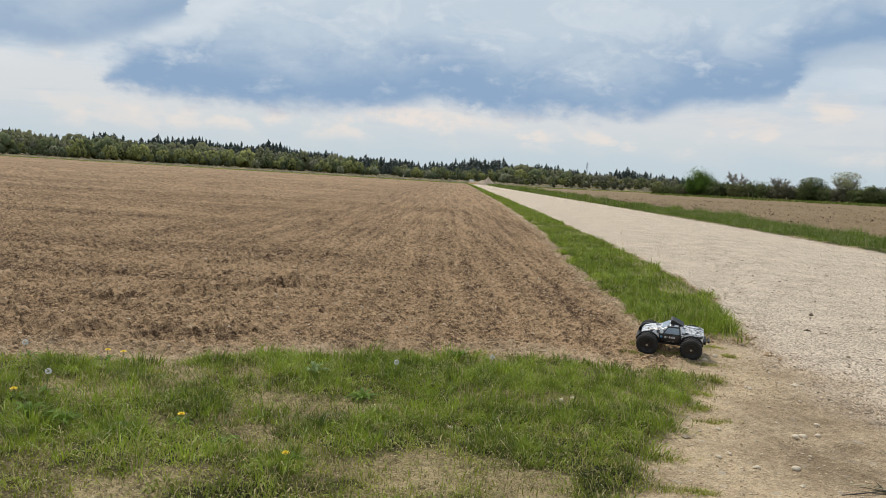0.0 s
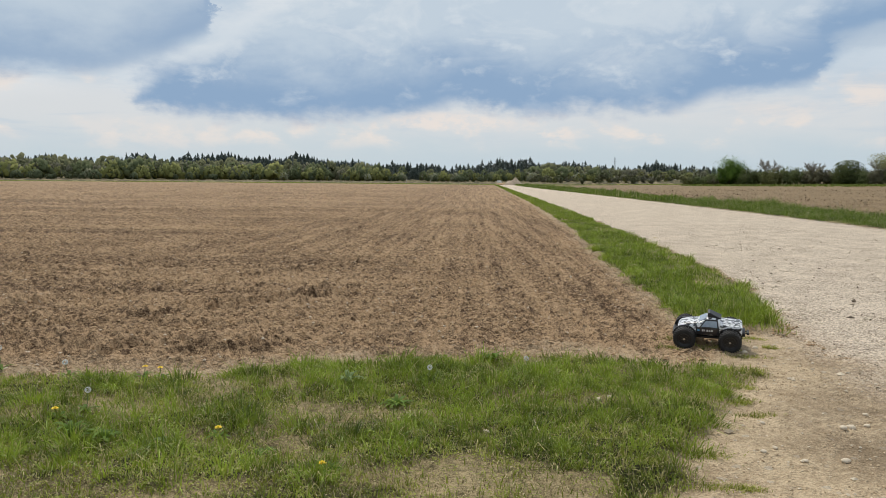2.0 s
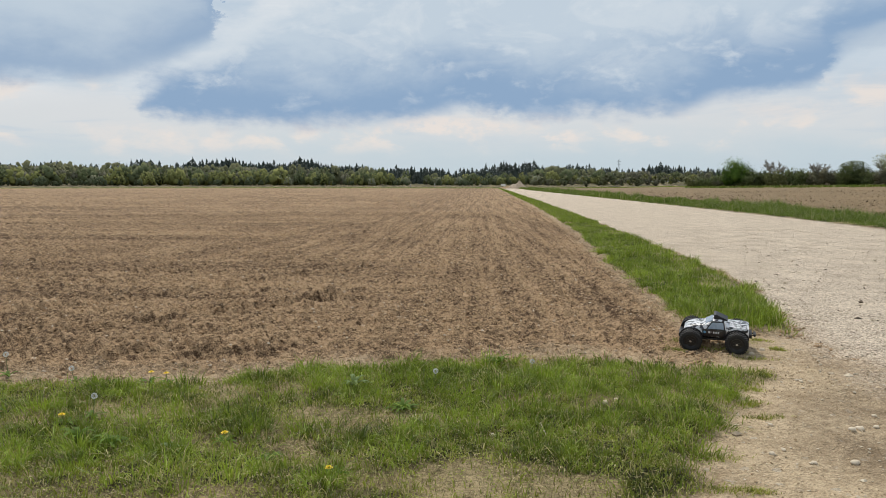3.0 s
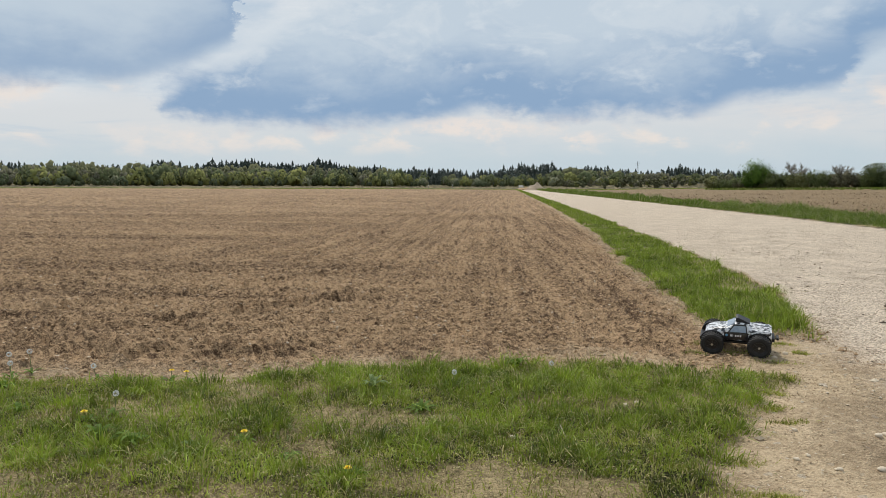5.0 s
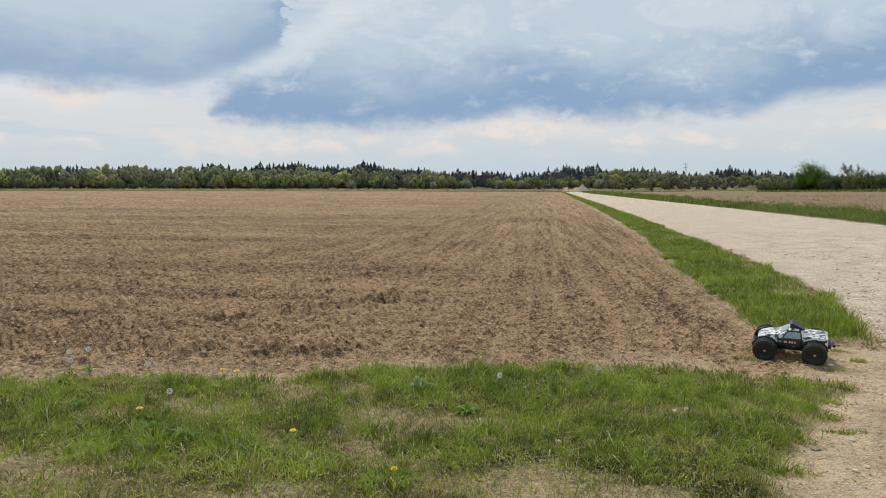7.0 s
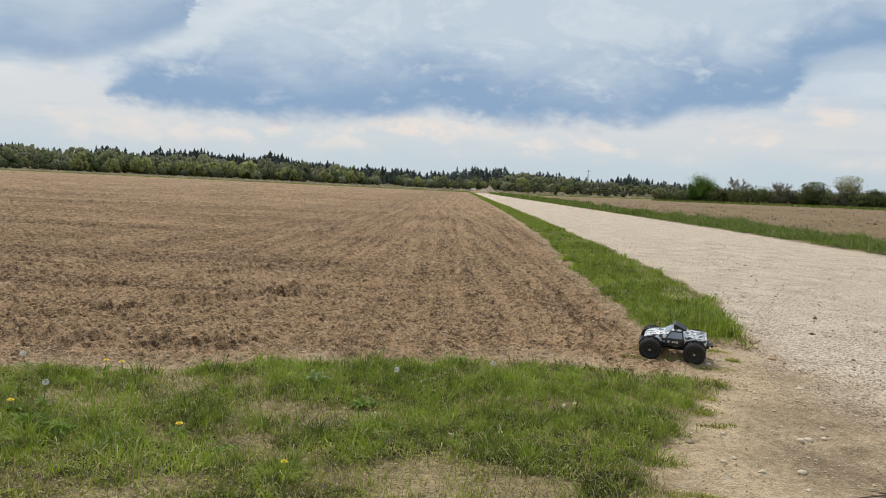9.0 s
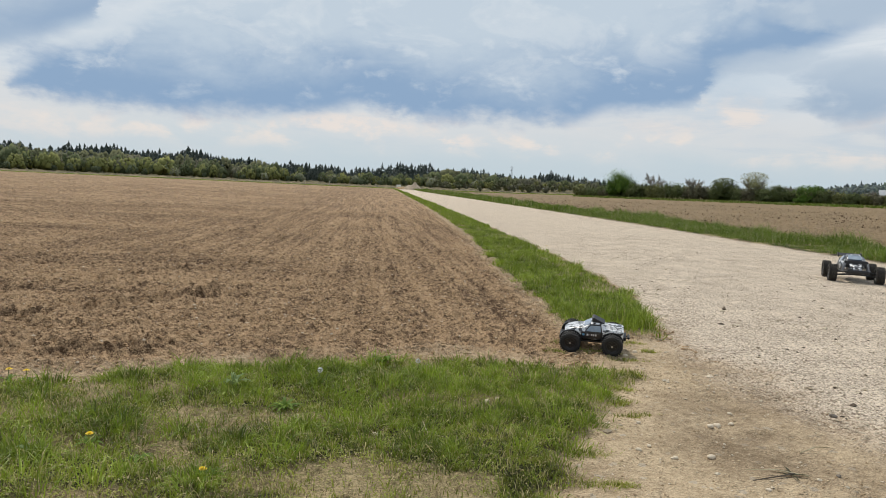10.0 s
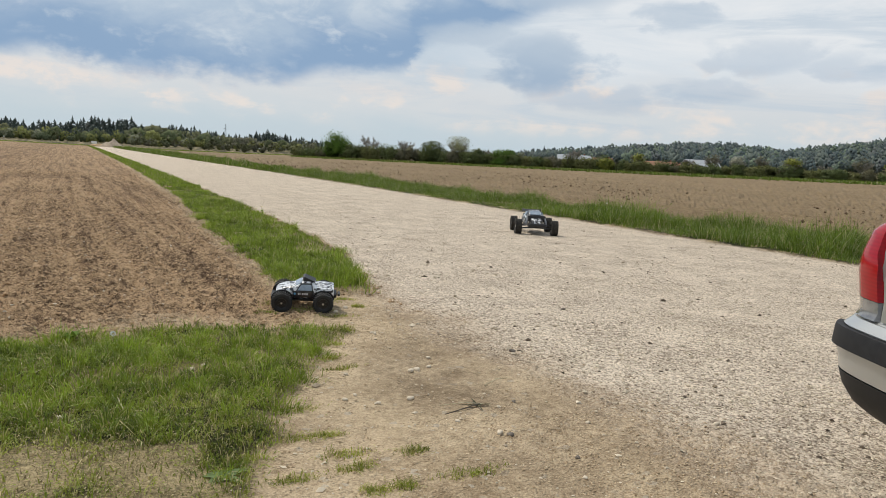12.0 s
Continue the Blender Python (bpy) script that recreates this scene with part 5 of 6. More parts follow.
def wheel_mesh(r, w):
    """A knobbly tyre round the y axis."""
    bm = bmesh.new()
    turn = Matrix.Rotation(radians(90), 4, "X")
    prof = [(r * 0.60, -w * 0.42), (r * 0.72, -w * 0.50), (r * 0.90, -w * 0.47), (r * 0.955, -w * 0.38), (r * 0.965, 0), (r * 0.955, w * 0.38), (r * 0.90, w * 0.47), (r * 0.72, w * 0.50), (r * 0.60, w * 0.42), (r * 0.58, 0), (r * 0.60, -w * 0.42)]
    lathe(bm, prof, 32, turn)
    n = 26
    for k in range(n):
        a = 2 * math.pi * k / n
        for row, (yy, sz) in enumerate(((-0.40, 0.10), (-0.13, 0.11), (0.13, 0.11), (0.40, 0.10))):
            aa = a + (math.pi / n if row % 2 else 0)
            m = Matrix.Rotation(aa, 4, "Y") @ Matrix.Translation((0, yy * w, r * 0.965))
            vs = bmesh.ops.create_cube(bm, size=1.0)["verts"]
            bmesh.ops.transform(bm, matrix=m @ Matrix.Diagonal((r * 0.13, w * 0.17, r * 0.10, 1)), verts=vs)
    return bm


def rim_mesh(r, w, out):
    bm = bmesh.new()
    turn = Matrix.Rotation(radians(90), 4, "X")
    lathe(bm, [(r * 0.60, -w * 0.43), (r * 0.56, -w * 0.44), (r * 0.50, -w * 0.36), (r * 0.16, -w * 0.30), (0.001, -w * 0.30)], 28, turn)
    lathe(bm, [(r * 0.60, w * 0.43), (r * 0.56, w * 0.44), (r * 0.50, w * 0.36), (r * 0.16, w * 0.30), (0.001, w * 0.30)], 28, turn)
    for k in range(6):
        a = 2 * math.pi * k / 6
        for s in (-1, 1):
            box_m = Matrix.Rotation(a, 4, "Y") @ Matrix.Translation((0, s * w * 0.36, r * 0.33))
            vs = bmesh.ops.create_cube(bm, size=1.0)["verts"]
            bmesh.ops.transform(bm, matrix=box_m @ Matrix.Diagonal((r * 0.11, w * 0.10, r * 0.46, 1)), verts=vs)
    return bm


def shell_loft(rows, thick=0.0):
    """Cross-sections along x: x, half width at the sill, half width at the top, sill height, shoulder height, top height."""
    rings = []
    for x, wb, wt, z0, zs, zt in rows:
        wm = (wb + wt) / 2
        half = [(wb, z0), (wb * 1.02, z0 + (zs - z0) * 0.5), (wb, zs), (wm, zs + (zt - zs) * 0.55), (wt, zt - (zt - zs) * 0.12), (wt * 0.8, zt)]
        rings.append([(x, y, z) for y, z in half] + [(x, -y, z) for y, z in reversed(half)])
    bm = bmesh.new()
    loft(bm, rings)
    return bm


def rc_truck(m, label, s, style):
    """A monster truck or truggy: x forward, s scales everything from a 0.17 m wheel."""
    ob = thing("rc_truck", m, label, "toy truck", "radio-controlled trucks")
    r, w, base, track = (0.083 * s, 0.078 * s, 0.335 * s, 0.30 * s) if style == "pickup" else (0.068 * s, 0.060 * s, 0.345 * s, 0.335 * s)
    tyre_mat = RUBBER if style == "pickup" else DUSTY_RUBBER
    for sx in (1, -1):
        for sy in (1, -1):
            t = part("wheel", wheel_mesh(r, w), tyre_mat, ob)
            t.location = (sx * base / 2, sy * track / 2, r)
            rim = part("rim", rim_mesh(r, w, sy), RIM, t)
            part("wheel_nut", rod(bmesh.new(), (0, sy * w * 0.28, 0), (0, sy * w * 0.42, 0), r * 0.13, r * 0.11, 6), NUT, t)
            bm = bmesh.new()
            for dz in (-0.02, 0.012):
                for dx in (-0.035, 0.035):
                    rod(bm, (sx * base / 2 + dx * s, sy * 0.035 * s, (0.085 + dz) * s), (sx * base / 2, sy * (track / 2 - w * 0.45), r + dz * 0.7 * s), 0.006 * s, 0.005 * s, 6)
            part("suspension_arm", bm, CARBON, ob)
            bm = bmesh.new()
            a, b = Vector((sx * (base / 2 - 0.035 * s), sy * 0.075 * s, 0.165 * s)), Vector((sx * (base / 2 - 0.02 * s), sy * 0.098 * s, 0.075 * s))
            rod(bm, a, b, 0.007 * s, 0.007 * s, 8)
            for k in range(7):
                q = a.lerp(b, 0.2 + 0.1 * k)
                rod(bm, q - (b - a).normalized() * 0.0018 * s, q + (b - a).normalized() * 0.0018 * s, 0.0125 * s, 0.0125 * s, 10)
            part("shock_absorber", bm, SPRING, ob)
    bm = box(bmesh.new(), -0.20 * s, 0.20 * s, -0.055 * s, 0.055 * s, 0.058 * s, 0.075 * s, 0.006 * s)
    box(bm, -0.19 * s, 0.19 * s, -0.03 * s, 0.03 * s, 0.075 * s, 0.115 * s, 0.006 * s)
    for sx in (1, -1):
        box(bm, sx * base / 2 - 0.04 * s, sx * base / 2 + 0.04 * s, -0.036 * s, 0.036 * s, 0.062 * s, 0.125 * s, 0.006 * s)
    part("chassis", bm, CARBON, ob)
    for sx in (1, -1):
        bm = box(bmesh.new(), sx * (base / 2 - 0.03 * s) - 0.004 * s, sx * (base / 2 - 0.03 * s) + 0.004 * s, -0.085 * s, 0.085 * s, 0.115 * s, 0.172 * s, 0.004 * s)
        part("shock_tower", bm, CARBON, ob)
    if style == "pickup":
        rows = [(0.222, 0.066, 0.050, 0.112, 0.138, 0.148), (0.200, 0.084, 0.066, 0.125, 0.148, 0.168), (0.145, 0.092, 0.076, 0.135, 0.158, 0.182), (0.075, 0.095, 0.078, 0.105, 0.162, 0.192),
                (0.066, 0.095, 0.076, 0.100, 0.162, 0.196), (0.010, 0.095, 0.070, 0.100, 0.165, 0.226), (-0.035, 0.095, 0.068, 0.100, 0.165, 0.232), (-0.075, 0.095, 0.070, 0.100, 0.165, 0.226), (-0.092, 0.095, 0.084, 0.102, 0.165, 0.198),
                (-0.105, 0.095, 0.088, 0.108, 0.165, 0.190), (-0.170, 0.095, 0.088, 0.135, 0.165, 0.188), (-0.235, 0.094, 0.086, 0.120, 0.162, 0.184), (-0.252, 0.088, 0.080, 0.116, 0.158, 0.176)]
        shell = part("body_shell", shell_loft([tuple(v * s for v in q) for q in rows]), SHELL, ob, "white, grey and black splashed shell")
        for sy in (1, -1):
            bm = box(bmesh.new(), -0.088 * s, 0.085 * s, sy * 0.0945 * s - 0.002 * s, sy * 0.0945 * s + 0.0045 * s, 0.102 * s, 0.163 * s, 0.003 * s)
            door = part("door_panel", bm, SHELL_SIDE, shell, "black decorated door panel")
            bm = bmesh.new()
            y0, y1 = sy * 0.0965 * s, sy * 0.079 * s
            loft(bm, [[(0.046 * s, y0 - sy * k, 0.168 * s), (0.012 * s, y1 - sy * k, 0.216 * s), (-0.066 * s, y1 - sy * k, 0.216 * s), (-0.072 * s, y0 - sy * k, 0.168 * s)] for k in (-0.003 * s, 0.006 * s)])
            part("side_window", bm, SKY_TONED, shell)
            bm = bmesh.new()
            loft(bm, [[(0.060 * s, y0 - sy * k, 0.160 * s), (0.016 * s, y1 - sy * k, 0.223 * s), (-0.072 * s, y1 - sy * k, 0.223 * s), (-0.084 * s, y0 - sy * k, 0.160 * s)] for k in (-0.0012 * s, 0.006 * s)])
            part("window_surround", bm, INK_DARK, shell, "black painted window surround")
            bm = bmesh.new()
            for k, wd in enumerate((0.012, 0.004, 0.011, 0.011, 0.011)):
                x0 = (0.040 - k * 0.017) * s
                box(bm, x0 - wd * s, x0, sy * 0.0985 * s - 0.0015 * s, sy * 0.0985 * s + 0.0015 * s, 0.130 * s, 0.146 * s)
            part("lettering_bar", bm, INK, shell)
            bm = bmesh.new()
            rod(bm, (0.066 * s, sy * 0.097 * s, 0.139 * s), (0.066 * s, sy * 0.1005 * s, 0.139 * s), 0.010 * s, 0.010 * s, 14)
            part("round_decal", bm, CYAN, shell)
            for fx in (base / 2 / s, -base / 2 / s):
                bm = bmesh.new()
                rings = []
                for q in range(13):
                    a = math.pi * q / 12
                    rings.append([((fx + rr * math.cos(a)) * s, sy * yy * s, (0.092 + rr * 0.88 * math.sin(a)) * s) for rr, yy in ((0.078, 0.090), (0.090, 0.090), (0.090, 0.104), (0.078, 0.104))])
                loft(bm, rings)
                part("wheel_arch", bm, INK_DARK, shell)
        bm = bmesh.new()
        loft(bm, [[(0.064 * s, k * 0.068 * s, 0.199 * s), (0.012 * s, k * 0.060 * s, 0.229 * s), (0.010 * s, k * 0.060 * s, 0.224 * s), (0.062 * s, k * 0.068 * s, 0.194 * s)] for k in (-1, 1)])
        part("windscreen", bm, SKY_TONED, shell, "blue-grey glossy windscreen")
        bm = bmesh.new()
        loft(bm, [[(0.000, k * 0.046 * s, 0.229 * s), (0.004 * s, k * 0.046 * s, 0.262 * s), (-0.012 * s, k * 0.044 * s, 0.268 * s), (-0.098 * s, k * 0.050 * s, 0.228 * s), (-0.094 * s, k * 0.050 * s, 0.222 * s)] for k in (-1, 1)])
        part("roof_scoop", bm, CARBON, ob, "black raised roof scoop")
        bm = box(bmesh.new(), -0.235 * s, -0.110 * s, -0.066 * s, 0.066 * s, 0.186 * s, 0.192 * s, 0.002 * s)
        part("bed_cover", bm, SHELL, shell, "pale splashed bed cover")
    else:
        rows = [(0.225, 0.030, 0.022, 0.095, 0.110, 0.118), (0.150, 0.058, 0.040, 0.090, 0.130, 0.150), (0.075, 0.085, 0.056, 0.080, 0.140, 0.172), (0.030, 0.096, 0.054, 0.080, 0.145, 0.204),
                (-0.020, 0.098, 0.052, 0.080, 0.150, 0.214), (-0.075, 0.094, 0.050, 0.085, 0.150, 0.206), (-0.140, 0.075, 0.044, 0.095, 0.145, 0.178), (-0.200, 0.050, 0.034, 0.105, 0.135, 0.150)]
        shell = part("body_shell", shell_loft([tuple(v * s for v in q) for q in rows]), SHELL_DARK, ob, "black and white racing shell")
        bm = bmesh.new()
        loft(bm, [[(0.080 * s, k * 0.050 * s, 0.178 * s), (0.030 * s, k * 0.046 * s, 0.208 * s), (0.026 * s, k * 0.046 * s, 0.203 * s), (0.076 * s, k * 0.050 * s, 0.172 * s)] for k in (-1, 1)])
        part("windscreen", bm, SKY_TONED, shell)
        for sy in (1, -1):
            bm = bmesh.new()
            loft(bm, [[(0.028 * s, sy * (0.082 + k) * s, 0.160 * s), (0.012 * s, sy * (0.062 + k) * s, 0.200 * s), (-0.066 * s, sy * (0.062 + k) * s, 0.198 * s), (-0.078 * s, sy * (0.080 + k) * s, 0.160 * s)] for k in (0.0, 0.008)])
            part("side_window", bm, SKY_TONED, shell)
        bm = bmesh.new()
        loft(bm, [[(-0.175 * s, k * 0.085 * s, 0.188 * s), (-0.195 * s, k * 0.085 * s, 0.194 * s), (-0.235 * s, k * 0.085 * s, 0.208 * s), (-0.235 * s, k * 0.085 * s, 0.204 * s), (-0.195 * s, k * 0.085 * s, 0.188 * s)] for k in (-1, 1)])
        for sy in (1, -1):
            box(bm, -0.240 * s, -0.170 * s, sy * 0.085 * s - 0.002 * s, sy * 0.085 * s + 0.002 * s, 0.176 * s, 0.214 * s, 0.001 * s)
        wing = part("rear_wing", bm, CARBON, ob)
        bm = bmesh.new()
        for sy in (1, -1):
            rod(bm, (-0.165 * s, sy * 0.03 * s, 0.15 * s), (-0.205 * s, sy * 0.03 * s, 0.196 * s), 0.005 * s, 0.005 * s, 6)
        part("wing_mount", bm, CARBON, wing)
        bm = bmesh.new()
        for k in (-0.022, 0.022):
            rod(bm, (0.222 * s, k * s, 0.110 * s), (0.229 * s, k * s, 0.110 * s), 0.010 * s, 0.008 * s, 10)
        part("light_dummy", bm, INK, shell)
    bm = bmesh.new()
    box(bm, 0.235 * s, 0.262 * s, -0.075 * s, 0.075 * s, 0.075 * s, 0.105 * s, 0.008 * s)
    for sy in (1, -1):
        rod(bm, (0.20 * s, sy * 0.03 * s, 0.07 * s), (0.25 * s, sy * 0.045 * s, 0.09 * s), 0.006 * s, 0.006 * s, 6)
    part("front_bumper", bm, CARBON, ob)
    bm = bmesh.new()
    for sy in (1, -1):
        rod(bm, (-0.20 * s, sy * 0.022 * s, 0.09 * s), (-0.295 * s, sy * 0.022 * s, 0.112 * s), 0.005 * s, 0.005 * s, 6)
    rod(bm, (-0.295 * s, -0.036 * s, 0.112 * s), (-0.295 * s, 0.036 * s, 0.112 * s), 0.010 * s, 0.010 * s, 10)
    box(bm, -0.275 * s, -0.245 * s, -0.06 * s, 0.06 * s, 0.095 * s, 0.125 * s, 0.005 * s)
    part("wheelie_bar", bm, CARBON, ob)
    return ob


rc_truck(pose(1.775, 5.36, 0.034, -10, 0, 161), "black and white toy monster truck parked on the field's corner", 0.95, "pickup")
rc_truck(pose(7.93, 10.87, ground_at(7.93, 10.87), 0, 0, 243), "black knobbly-tyred toy truggy standing on the gravel track", 2.0, "truggy")

# ---------------------------------------------------------------- the silver saloon
PAINT, pnt, pb = material("silver_paint")
pb.inputs["Base Color"].default_value = (0.47, 0.48, 0.47, 1)
pb.inputs["Metallic"].default_value, pb.inputs["Coat Weight"].default_value = 0.55, 0.8
link(pnt, step_up(pnt, fuzz(pnt, local(pnt), 3.0, 5), 0.3, 0.7, 0.30, 0.42), pb.inputs["Roughness"])
link(pnt, mix(pnt, step_up(pnt, fuzz(pnt, stretch(pnt, local(pnt), 1, 1, 2.5), 1.6, 5), 0.5, 0.8, 0, 0.35), (0.47, 0.48, 0.47), (0.42, 0.39, 0.33)), pb.inputs["Base Color"])
TRIM = surface("bumper_rubber", (0.010, 0.010, 0.011), (0.026, 0.026, 0.028), 30, 0.6, bump=0.08, depth=0.001, gloss=0.3)
GLASS = surface("dark_car_glass", (0.012, 0.016, 0.018), (0.02, 0.026, 0.028), 2, 0.06, coat=0.4, bump=0)
LAMP_RED, lnt, lb = material("red_lamp_lens")
lb.inputs["Base Color"].default_value, lb.inputs["Roughness"].default_value, lb.inputs["Coat Weight"].default_value = (0.55, 0.008, 0.018, 1), 0.14, 0.0
lb.inputs["Specular IOR Level"].default_value = 0.25
rib = lnt.nodes.new("ShaderNodeTexWave")
rib.bands_direction = "Z"
rib.inputs["Scale"].default_value = 18
link(lnt, local(lnt), rib.inputs["Vector"])
link(lnt, mix(lnt, calc(lnt, "MULTIPLY", rib.outputs["Fac"], 0.35), (0.38, 0.002, 0.007), (0.22, 0.001, 0.005)), lb.inputs["Base Color"])
LAMP_CLEAR = surface("clear_lamp_lens", (0.12, 0.12, 0.12), (0.22, 0.22, 0.22), 12, 0.12, coat=1.0, bump=0)
ALLOY = surface("wheel_alloy", (0.35, 0.36, 0.37), (0.50, 0.51, 0.52), 10, 0.35, 0.8)
CAR_L, CAR_W = 4.58, 1.80


def outline(z, out=0.0):
    """Insets of the body at a height: rear, front, side."""
    zs = [0.20, 0.27, 0.34, 0.42, 0.52, 0.61, 0.625, 0.68, 0.80, 0.90, 0.95, 1.0, 1.10, 1.14]
    rear = [0.16, 0.07, 0.025, 0.005, -0.01, 0.0, 0.02, 0.075, 0.065, 0.055, 0.07, 0.085, 0.10, 0.22]
    front = [0.20, 0.10, 0.03, 0.0, 0.0, 0.03, 0.03, 0.08, 0.35, 0.9, 1.2, 1.4, 1.5, 1.55]
    side = [0.10, 0.05, 0.03, 0.01, 0.0, 0.0, 0.005, 0.03, 0.018, 0.018, 0.028, 0.042, 0.085, 0.16]
    near = (z - 0.05, z - 0.025, z, z + 0.025, z + 0.05) if z > 0.78 else (z,)
    return [float(np.mean(np.interp(near, zs, k))) - out for k in (rear, front, side)]


def edge_point(u, z, out=0.0):
    """u runs round the car: 0 rear centre, 0.25 left side, 0.5 front, 0.75 right side."""
    r, f, s = outline(z, out)
    x0, x1, hw = r, CAR_L - f, CAR_W / 2 - s
    a = 2 * math.pi * u
    n = 2 / 4.6
    ca, sa = math.cos(a), math.sin(a)
    x = (x0 + x1) / 2 - (x1 - x0) / 2 * math.copysign(abs(ca) ** (n * 0.55), ca)
    y = hw * math.copysign(abs(sa) ** (n * 0.62), sa)
    return Vector((x, y, z))


def skin(u0, u1, zs, out, thick, nu=24, shape=None):
    """A panel that follows the body between two places round the car."""
    bm = bmesh.new()
    rings = []
    for k in range(nu + 1):
        t = k / nu
        ring = []
        for z in zs:
            a, b = (shape(z) if shape else (u0, u1))
            ring.append(edge_point(a + (b - a) * t, z, out))
        for z in reversed(zs):
            a, b = (shape(z) if shape else (u0, u1))
            ring.append(edge_point(a + (b - a) * t, z, out - thick))
        rings.append(ring)
    return loft(bm, rings)


car = thing("saloon_car", pose(2.92, 1.28, ground_at(4.5, 0.5), 0, 0, -26), "silver saloon car with black bumper strips, parked on gravel", "car")
us = sorted(set([k / 96 for k in range(96)] + [0.25 - 0.08 + 0.16 * k / 60 for k in range(61)] + [0.0 + 0.18 * k / 60 for k in range(61)] + [1 - 0.18 * k / 60 for k in range(1, 61)]))
bm = bmesh.new()
loft(bm, [[edge_point(u, z, -0.012) for u in us] for z in (0.22, 0.27, 0.34, 0.42, 0.52, 0.61, 0.68, 0.74, 0.80, 0.85, 0.90, 0.925, 0.95, 1.0, 1.05, 1.10, 1.12, 1.14)])
body = part("body", bm, PAINT, car, "dusty silver metallic paint")
for name, zs, out, mat, lab in (("bumper_skirt", (0.23, 0.27, 0.34, 0.405), 0.006, TRIM, "black lower bumper skirt"), ("bumper", (0.412, 0.46, 0.516), 0.004, PAINT, "silver bumper"),
                                ("bumper_strip", (0.522, 0.535, 0.56, 0.60, 0.612), 0.022, TRIM, "black rubber bumper strip"), ("bumper_shelf", (0.618, 0.63, 0.655), 0.004, PAINT, "")):
    part(name, skin(-0.10, 0.10, zs, out, 0.03, 90), mat, body, lab)
    part(name, skin(0.42, 0.58, zs, out, 0.03, 90), mat, body, lab)


def lamp_span(z):
    """The lamp narrows above its shoulder."""
    out_u = float(np.interp(z, [0.66, 0.78, 0.88, 0.96, 1.04, 1.10], [0.095, 0.095, 0.093, 0.089, 0.082, 0.074]))
    in_u = float(np.interp(z, [0.66, 0.90, 0.96, 1.10], [0.019, 0.022, 0.030, 0.038]))
    return in_u, out_u


for sgn in (1, -1):
    f = lambda z: tuple(sgn * v for v in lamp_span(z))
    lamp = part("tail_lamp", skin(0, 0, (0.665, 0.70, 0.74, 0.745), 0.010, 0.03, 16, f), LAMP_CLEAR, body, "clear lower tail lamp lens")
    part("red_lens", skin(0, 0, (0.748, 0.79, 0.83, 0.86, 0.88, 0.90, 0.92, 0.94, 0.96, 0.98, 1.0, 1.025, 1.05, 1.075, 1.095), 0.010, 0.03, 16, f), LAMP_RED, lamp, "glossy red tail lamp lens")
    part("headlamp", skin(0.43 * sgn, 0.455 * sgn, (0.62, 0.68, 0.74), 0.006, 0.02, 10), LAMP_CLEAR, body)
bm = skin(-0.016, 0.016, (0.67, 0.75, 0.85, 0.95, 1.0, 1.09), 0.003, 0.02, 30)
lid = part("boot_lid", bm, PAINT, body)
part("number_plate", skin(-0.008, 0.008, (0.74, 0.80, 0.85), 0.010, 0.012, 6), WHITE_PAINT, lid, "blank white number plate")
bm = bmesh.new()
rings = []
for z, r, f, s in ((1.10, 0.66, 1.40, 0.11), (1.15, 0.78, 1.55, 0.15), (1.28, 1.02, 1.88, 0.22), (1.38, 1.25, 2.08, 0.27), (1.425, 1.45, 2.25, 0.32), (1.44, 1.8, 2.5, 0.45)):
    ring = []
    for k in range(40):
        a = 2 * math.pi * k / 40
        ca, sa = math.cos(a), math.sin(a)
        x0, x1, hw = r, CAR_L - f, CAR_W / 2 - s
        ring.append(((x0 + x1) / 2 - (x1 - x0) / 2 * math.copysign(abs(ca) ** 0.3, ca), hw * math.copysign(abs(sa) ** 0.4, sa), z))
    rings.append(ring)
loft(bm, rings)
cabin = part("cabin", bm, PAINT, car)
for sy in (1, -1):
    for x0, x1, x2, x3 in ((1.18, 2.02, 2.02, 1.42), (2.10, 2.98, 2.62, 2.10)):
        bm = bmesh.new()
        loft(bm, [[(x0, sy * (0.770 + k), 1.12), (x1, sy * (0.770 + k), 1.12), (x2, sy * (0.655 + k), 1.36), (x3, sy * (0.655 + k), 1.36)] for k in (-0.02, 0.012)])
        part("side_window", bm, GLASS, cabin, shade=False)
    bm = box(bmesh.new(), 2.86, 3.0, sy * 0.93 - 0.09, sy * 0.93 + 0.09, 0.98, 1.10, 0.03)
    part("mirror", bm, PAINT, cabin)
for xs in ((0.70, 1.30), (3.24, 2.42)):
    bm = bmesh.new()
    loft(bm, [[(xs[0] + k, -0.62, 1.06), (xs[0] + k, 0.62, 1.06), (xs[1] + k, 0.50, 1.385), (xs[1] + k, -0.50, 1.385)] for k in ((-0.02, 0.05) if xs[0] < 2 else (0.02, -0.05))])
    part("rear_window" if xs[0] < 2 else "windscreen", bm, GLASS, cabin, shade=False)
